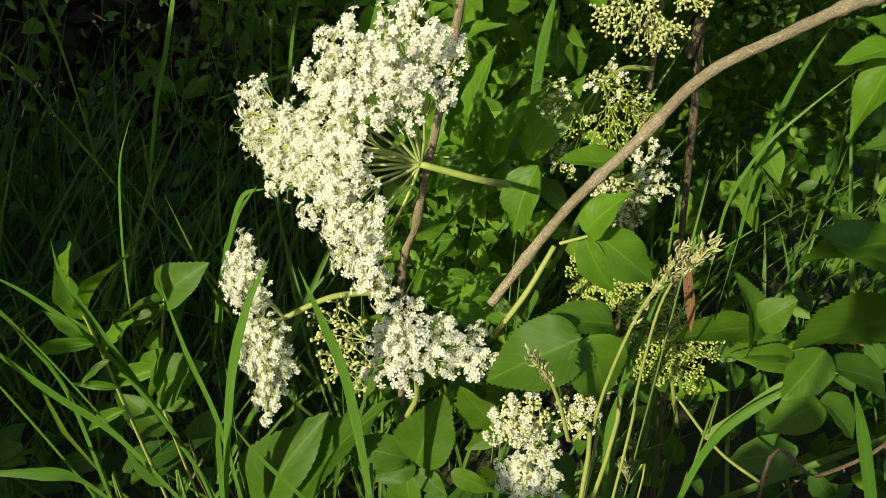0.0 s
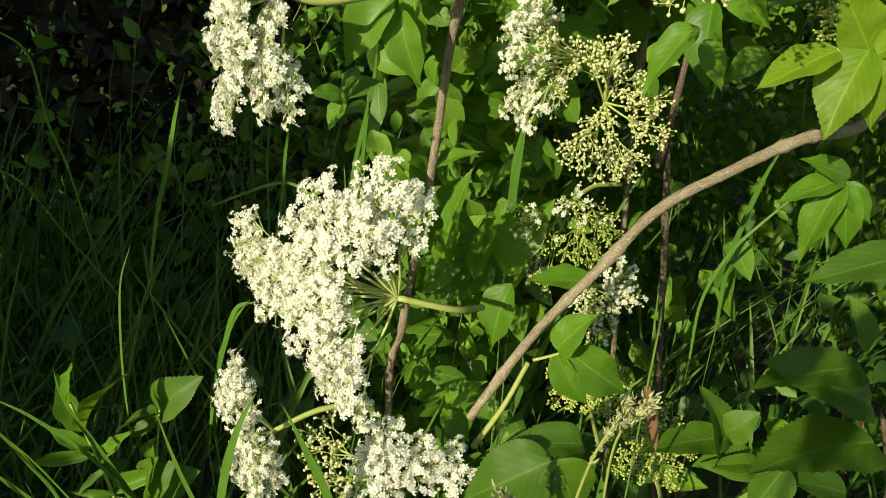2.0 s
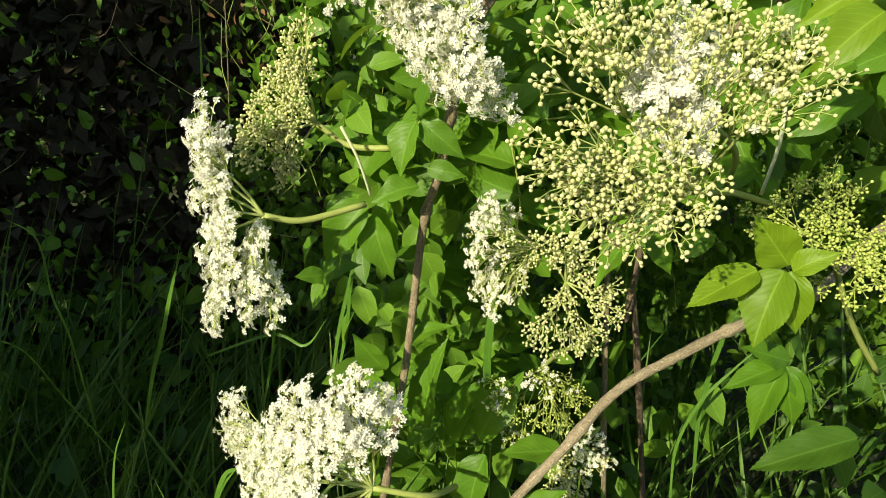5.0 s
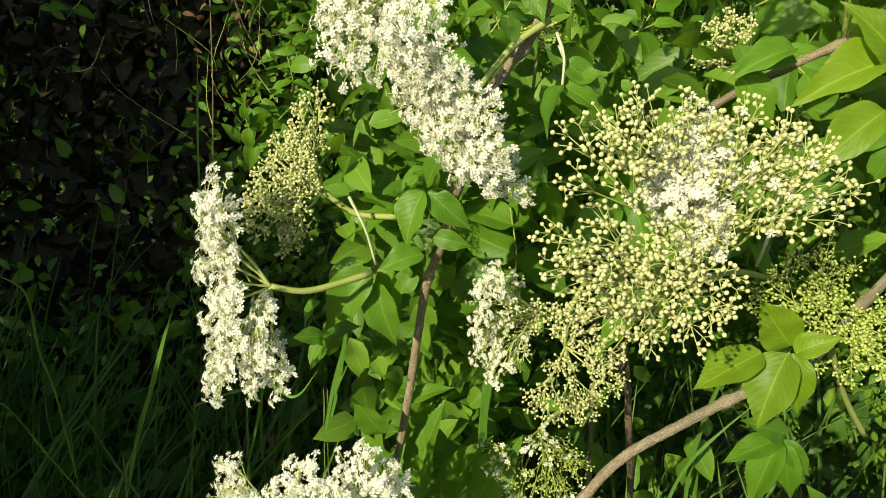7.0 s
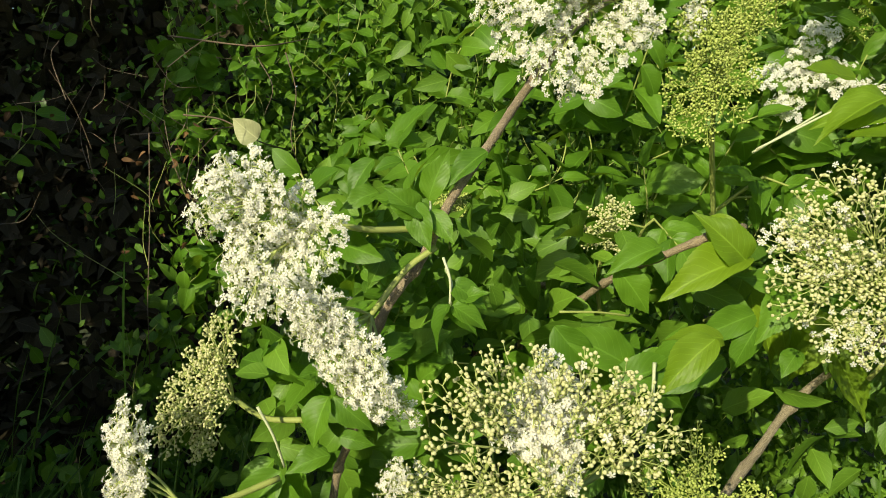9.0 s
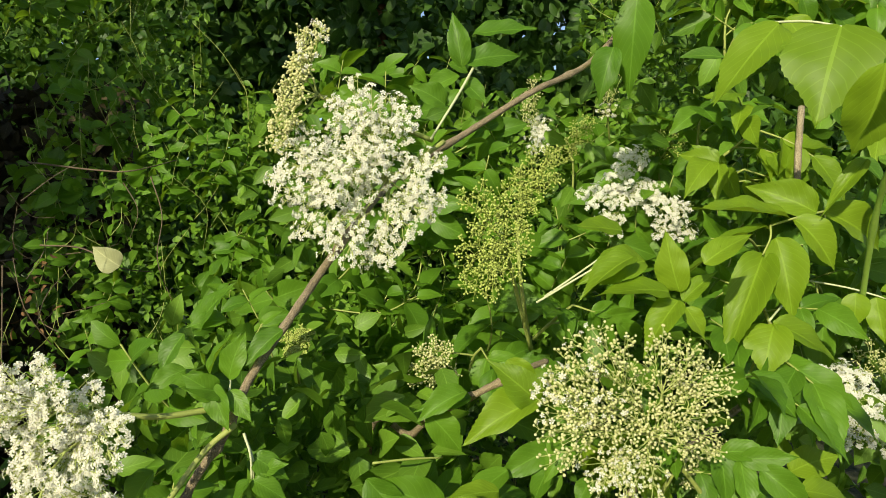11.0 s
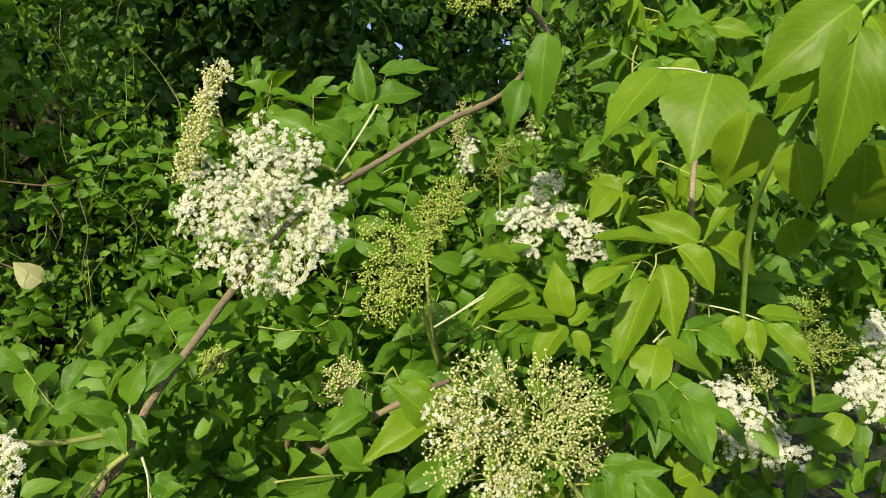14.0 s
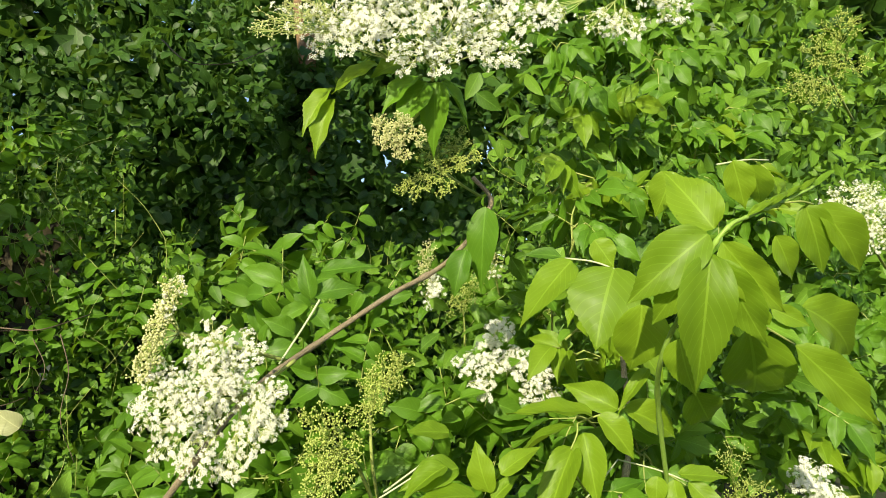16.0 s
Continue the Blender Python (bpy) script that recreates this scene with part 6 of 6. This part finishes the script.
def sprig(seed, size, leaves_on):
    """A thin twig with pairs of oval leaves."""
    rng = np.random.default_rng(seed)
    s = thing("hedge_sprig", (0, 0, 0), "leafy hedge twig with oval green leaves", "twig", "hedge sprigs")
    tip = np.array([rng.uniform(-0.05, 0.05), -0.07, 0.10])
    line = smooth_line([(0, 0, 0), tip * 0.5 + np.array([rng.uniform(-0.02, 0.02), -0.015, 0]), tip], 6)
    part("stem", stem_mesh("stem", [tuple(p) for p in line], 0.0012, 0.0008, STALK, 5, 0.0, 1), s)
    for k in range(leaves_on):
        at = line[1 + int(k // 2 * (len(line) - 2) / max(1, leaves_on // 2 - 0.5))]
        way = np.array([(1 if k % 2 else -1) * rng.uniform(0.6, 1.0), rng.uniform(-0.5, 0.1), rng.uniform(-0.45, 0.35)])
        leaf(s, at, at + unit(way) * size * rng.uniform(0.75, 1.1), 0.58, "oval", np.array(FACE) + rng.normal(0, 0.3, 3), "leaf")
    leaf(s, line[-1], line[-1] + np.array([rng.uniform(-0.3, 0.3), -0.4, 0.5]) * size, 0.55, "oval", np.array(FACE) + rng.normal(0, 0.3, 3), "leaf")
    return s


SPRIGS = [sprig(50 + k, (0.044, 0.050, 0.038, 0.054)[k % 4], 8) for k in range(6)]
placed = 0
for k in range(500):
    x, z = spots.uniform(-0.75, 1.25), spots.uniform(0.75, 1.95)
    y = 1.34 - 0.08 * min(1, max(0, x * 2)) + 0.6 * (max(0.8, z) - 1.0) + 0.1 * math.sin(x * 3 + z) + spots.normal(0, 0.05)
    if in_dark_gap(x, y, z) or (x < -0.42 and z < 1.65 and k % 4):
        continue
    if k % 6 == 0:
        x, y, z = spots.uniform(-0.02, 0.13), spots.uniform(0.55, 0.85), spots.uniform(0.5, 1.1)
    if placed >= 150:
        continue
    m = Matrix.Translation((x, y, z)) @ Euler((spots.normal(0, 0.3), spots.normal(0, 0.5), spots.normal(0, 0.6))).to_matrix().to_4x4()
    if placed < len(SPRIGS):
        SPRIGS[placed].matrix_basis = m
    else:
        copy_thing(SPRIGS[int(spots.integers(len(SPRIGS)))], m)
    placed += 1


for k in range(48):     # larger sprigs at the hedge's front, behind the elder
    x, z = spots.uniform(0.12, 0.80), spots.uniform(0.92, 1.52)
    y = 1.02 + 0.35 * (z - 1.0) + spots.normal(0, 0.04)
    turn = Euler((spots.normal(0, 0.3), spots.normal(0, 0.5), spots.normal(0, 0.6))).to_matrix().to_4x4()
    if not in_dark_gap(x, y, z) and not (x > 0.53 and z > 1.33):
        copy_thing(SPRIGS[int(spots.integers(len(SPRIGS)))], Matrix.Translation((x, y, z)) @ turn @ Matrix.Scale(spots.uniform(1.15, 1.45), 4))


# ---- twigs and dry leaves in the hedge ----
def twig(points, r, label, mat=TWIG, sides=5):
    t = thing("bare_twig" if mat is TWIG else "young_tree", points[0], label, "twig" if mat is TWIG else "tree", "bare twigs" if mat is TWIG else "")
    part("stem" if mat is TWIG else "trunk", stem_mesh("stem", points, r, r * 0.5, mat, sides, 0.05, 6), t)
    return t


twig([(-0.404, 1.500, 1.382), (-0.238, 1.420, 1.357), (-0.172, 1.400, 1.356), (-0.104, 1.500, 1.388)], 0.0022, "bare brown twig lying across the hedge")
twig([(-0.508, 1.550, 1.170), (-0.379, 1.500, 1.180), (-0.271, 1.470, 1.191), (-0.230, 1.500, 1.204)], 0.0018, "bare brown twig in dark hedge leaves")
twig([(-0.457, 1.700, 1.377), (-0.365, 1.650, 1.361), (-0.260, 1.650, 1.359), (-0.196, 1.750, 1.412)], 0.0020, "bare pale twig in dark hedge leaves")
twig([(-0.037, 2.200, 2.371), (0.061, 2.100, 2.259), (0.205, 2.100, 2.271), (0.362, 2.200, 2.397)], 0.0030, "bent bare twig in the shaded wood")
twig([(-0.384, 1.300, 1.171), (-0.373, 1.250, 0.993), (-0.364, 1.200, 0.863), (-0.365, 1.200, 0.734)], 0.0014, "thin upright bare stalk in shade")
twig([(-0.141, 1.400, 1.343), (-0.118, 1.380, 1.261), (-0.126, 1.360, 1.170), (-0.097, 1.360, 1.077)], 0.0014, "thin upright brown stalk in the hedge")
twig([(-0.205, 1.450, 1.334), (-0.168, 1.400, 1.273), (-0.185, 1.400, 1.216)], 0.0012, "thin bent brown stalk in the hedge")
p = (0.569, 3.050, 2.777)
TRUNK = twig([(p[0] - 0.03, p[1], 0.0), (p[0] - 0.01, p[1], 1.0), p, (p[0] - 0.02, p[1], 2.6), (p[0] - 0.08, p[1], 3.2)], 0.042, "brown young tree trunk in the wood", TRUNK_BARK, 9)


def ivy_places(rng, n):
    a, z = rng.uniform(0, 6.28, n), rng.uniform(0.3, p[2] - 0.05, n)
    r = 0.05 + np.abs(rng.normal(0, 0.05, n))
    return np.stack([p[0] - 0.015 + r * np.cos(a), p[1] - 0.02 + r * np.sin(a), z], 1)


foliage("trunk_ivy", "dark ivy leaves climbing a young trunk", WOOD_LEAF, 2200, ivy_places, (0.05, 0.09), 0.7, 91, template=OVATE)
twig([(-0.166, 0.360, 0.519), (-0.164, 0.360, 0.495), (-0.164, 0.370, 0.439), (-0.1, 0.42, 0.05)], 0.0012, "dry orange-brown stalk in the grass")


def dry_spots(rng, n):
    a = np.stack([rng.uniform(-0.62, -0.28, n), rng.uniform(1.15, 1.45, n), rng.uniform(0.95, 1.2, n)], 1)
    b = np.stack([rng.uniform(-0.4, 0.6, n), rng.uniform(0.5, 1.2, n), rng.uniform(0.04, 0.5, n)], 1)
    return np.where((rng.random(n) < 0.5)[:, None], a, b)


foliage("dry_litter", "curled dry brown leaves caught in the hedge", DRY_LEAF, 110, dry_spots, (0.010, 0.024), 0.5, 61, wild=0.9)


# ---- thin stems and fine growth through the hedge ----
def stem_tangle(name, label, mat, count, place, length, radius, lean, seed):
    """Many thin bent stems as one mesh."""
    rng = np.random.default_rng(seed)
    tubes = []
    for at in place(rng, count):
        way = unit(np.array([0, -0.15, 1.0]) + rng.normal(0, lean, 3)) * rng.uniform(*length)
        mid = at + way * 0.5 + rng.normal(0, 0.12, 3) * np.linalg.norm(way)
        tubes.append(tube_arrays(smooth_line([at, mid, at + way], 4), rng.uniform(0.6, 1.2) * radius, radius * 0.5, 3))
    v, f, u = joined(tubes)
    return tagged(new(name, mesh_of(name, v, f, mat, u)), label, "twigs", kind="stuff")


def hedge_front(rng, n):
    x, z = rng.uniform(-0.9, 1.2, n), rng.uniform(0.5, 1.9, n)
    y = 1.29 - 0.08 * np.clip(x * 2, 0, 1) + 0.6 * np.clip(z - 1.0, -0.2, 1.4) + 0.1 * np.sin(x * 3 + z) + np.abs(rng.normal(0, 0.08, n))
    bare = (x < -0.42) & (z < 1.68) & (rng.random(n) < 0.85)
    return np.stack([x, y, z], 1)[~in_dark_gap(x, y, z) & ~bare]


def vine_nook(rng, n):
    return np.stack([rng.uniform(-0.62, -0.25, n), rng.uniform(1.08, 1.4, n), rng.uniform(1.0, 1.35, n)], 1)


stem_tangle("green_hedge_stem", "thin green stems rising through the hedge", STALK, 420, hedge_front, (0.05, 0.22), 0.0011, 0.5, 81)
stem_tangle("brown_vine", "tangled thin brown vine stems in the hedge", TWIG, 30, vine_nook, (0.05, 0.16), 0.0011, 0.9, 82)
foliage("fine_hedge_leaf", "very small young leaves on the hedge front", HEDGE_LEAF, 12000, hedge_front, (0.012, 0.03), 0.55, 83, template=TINY, wild=0.8)
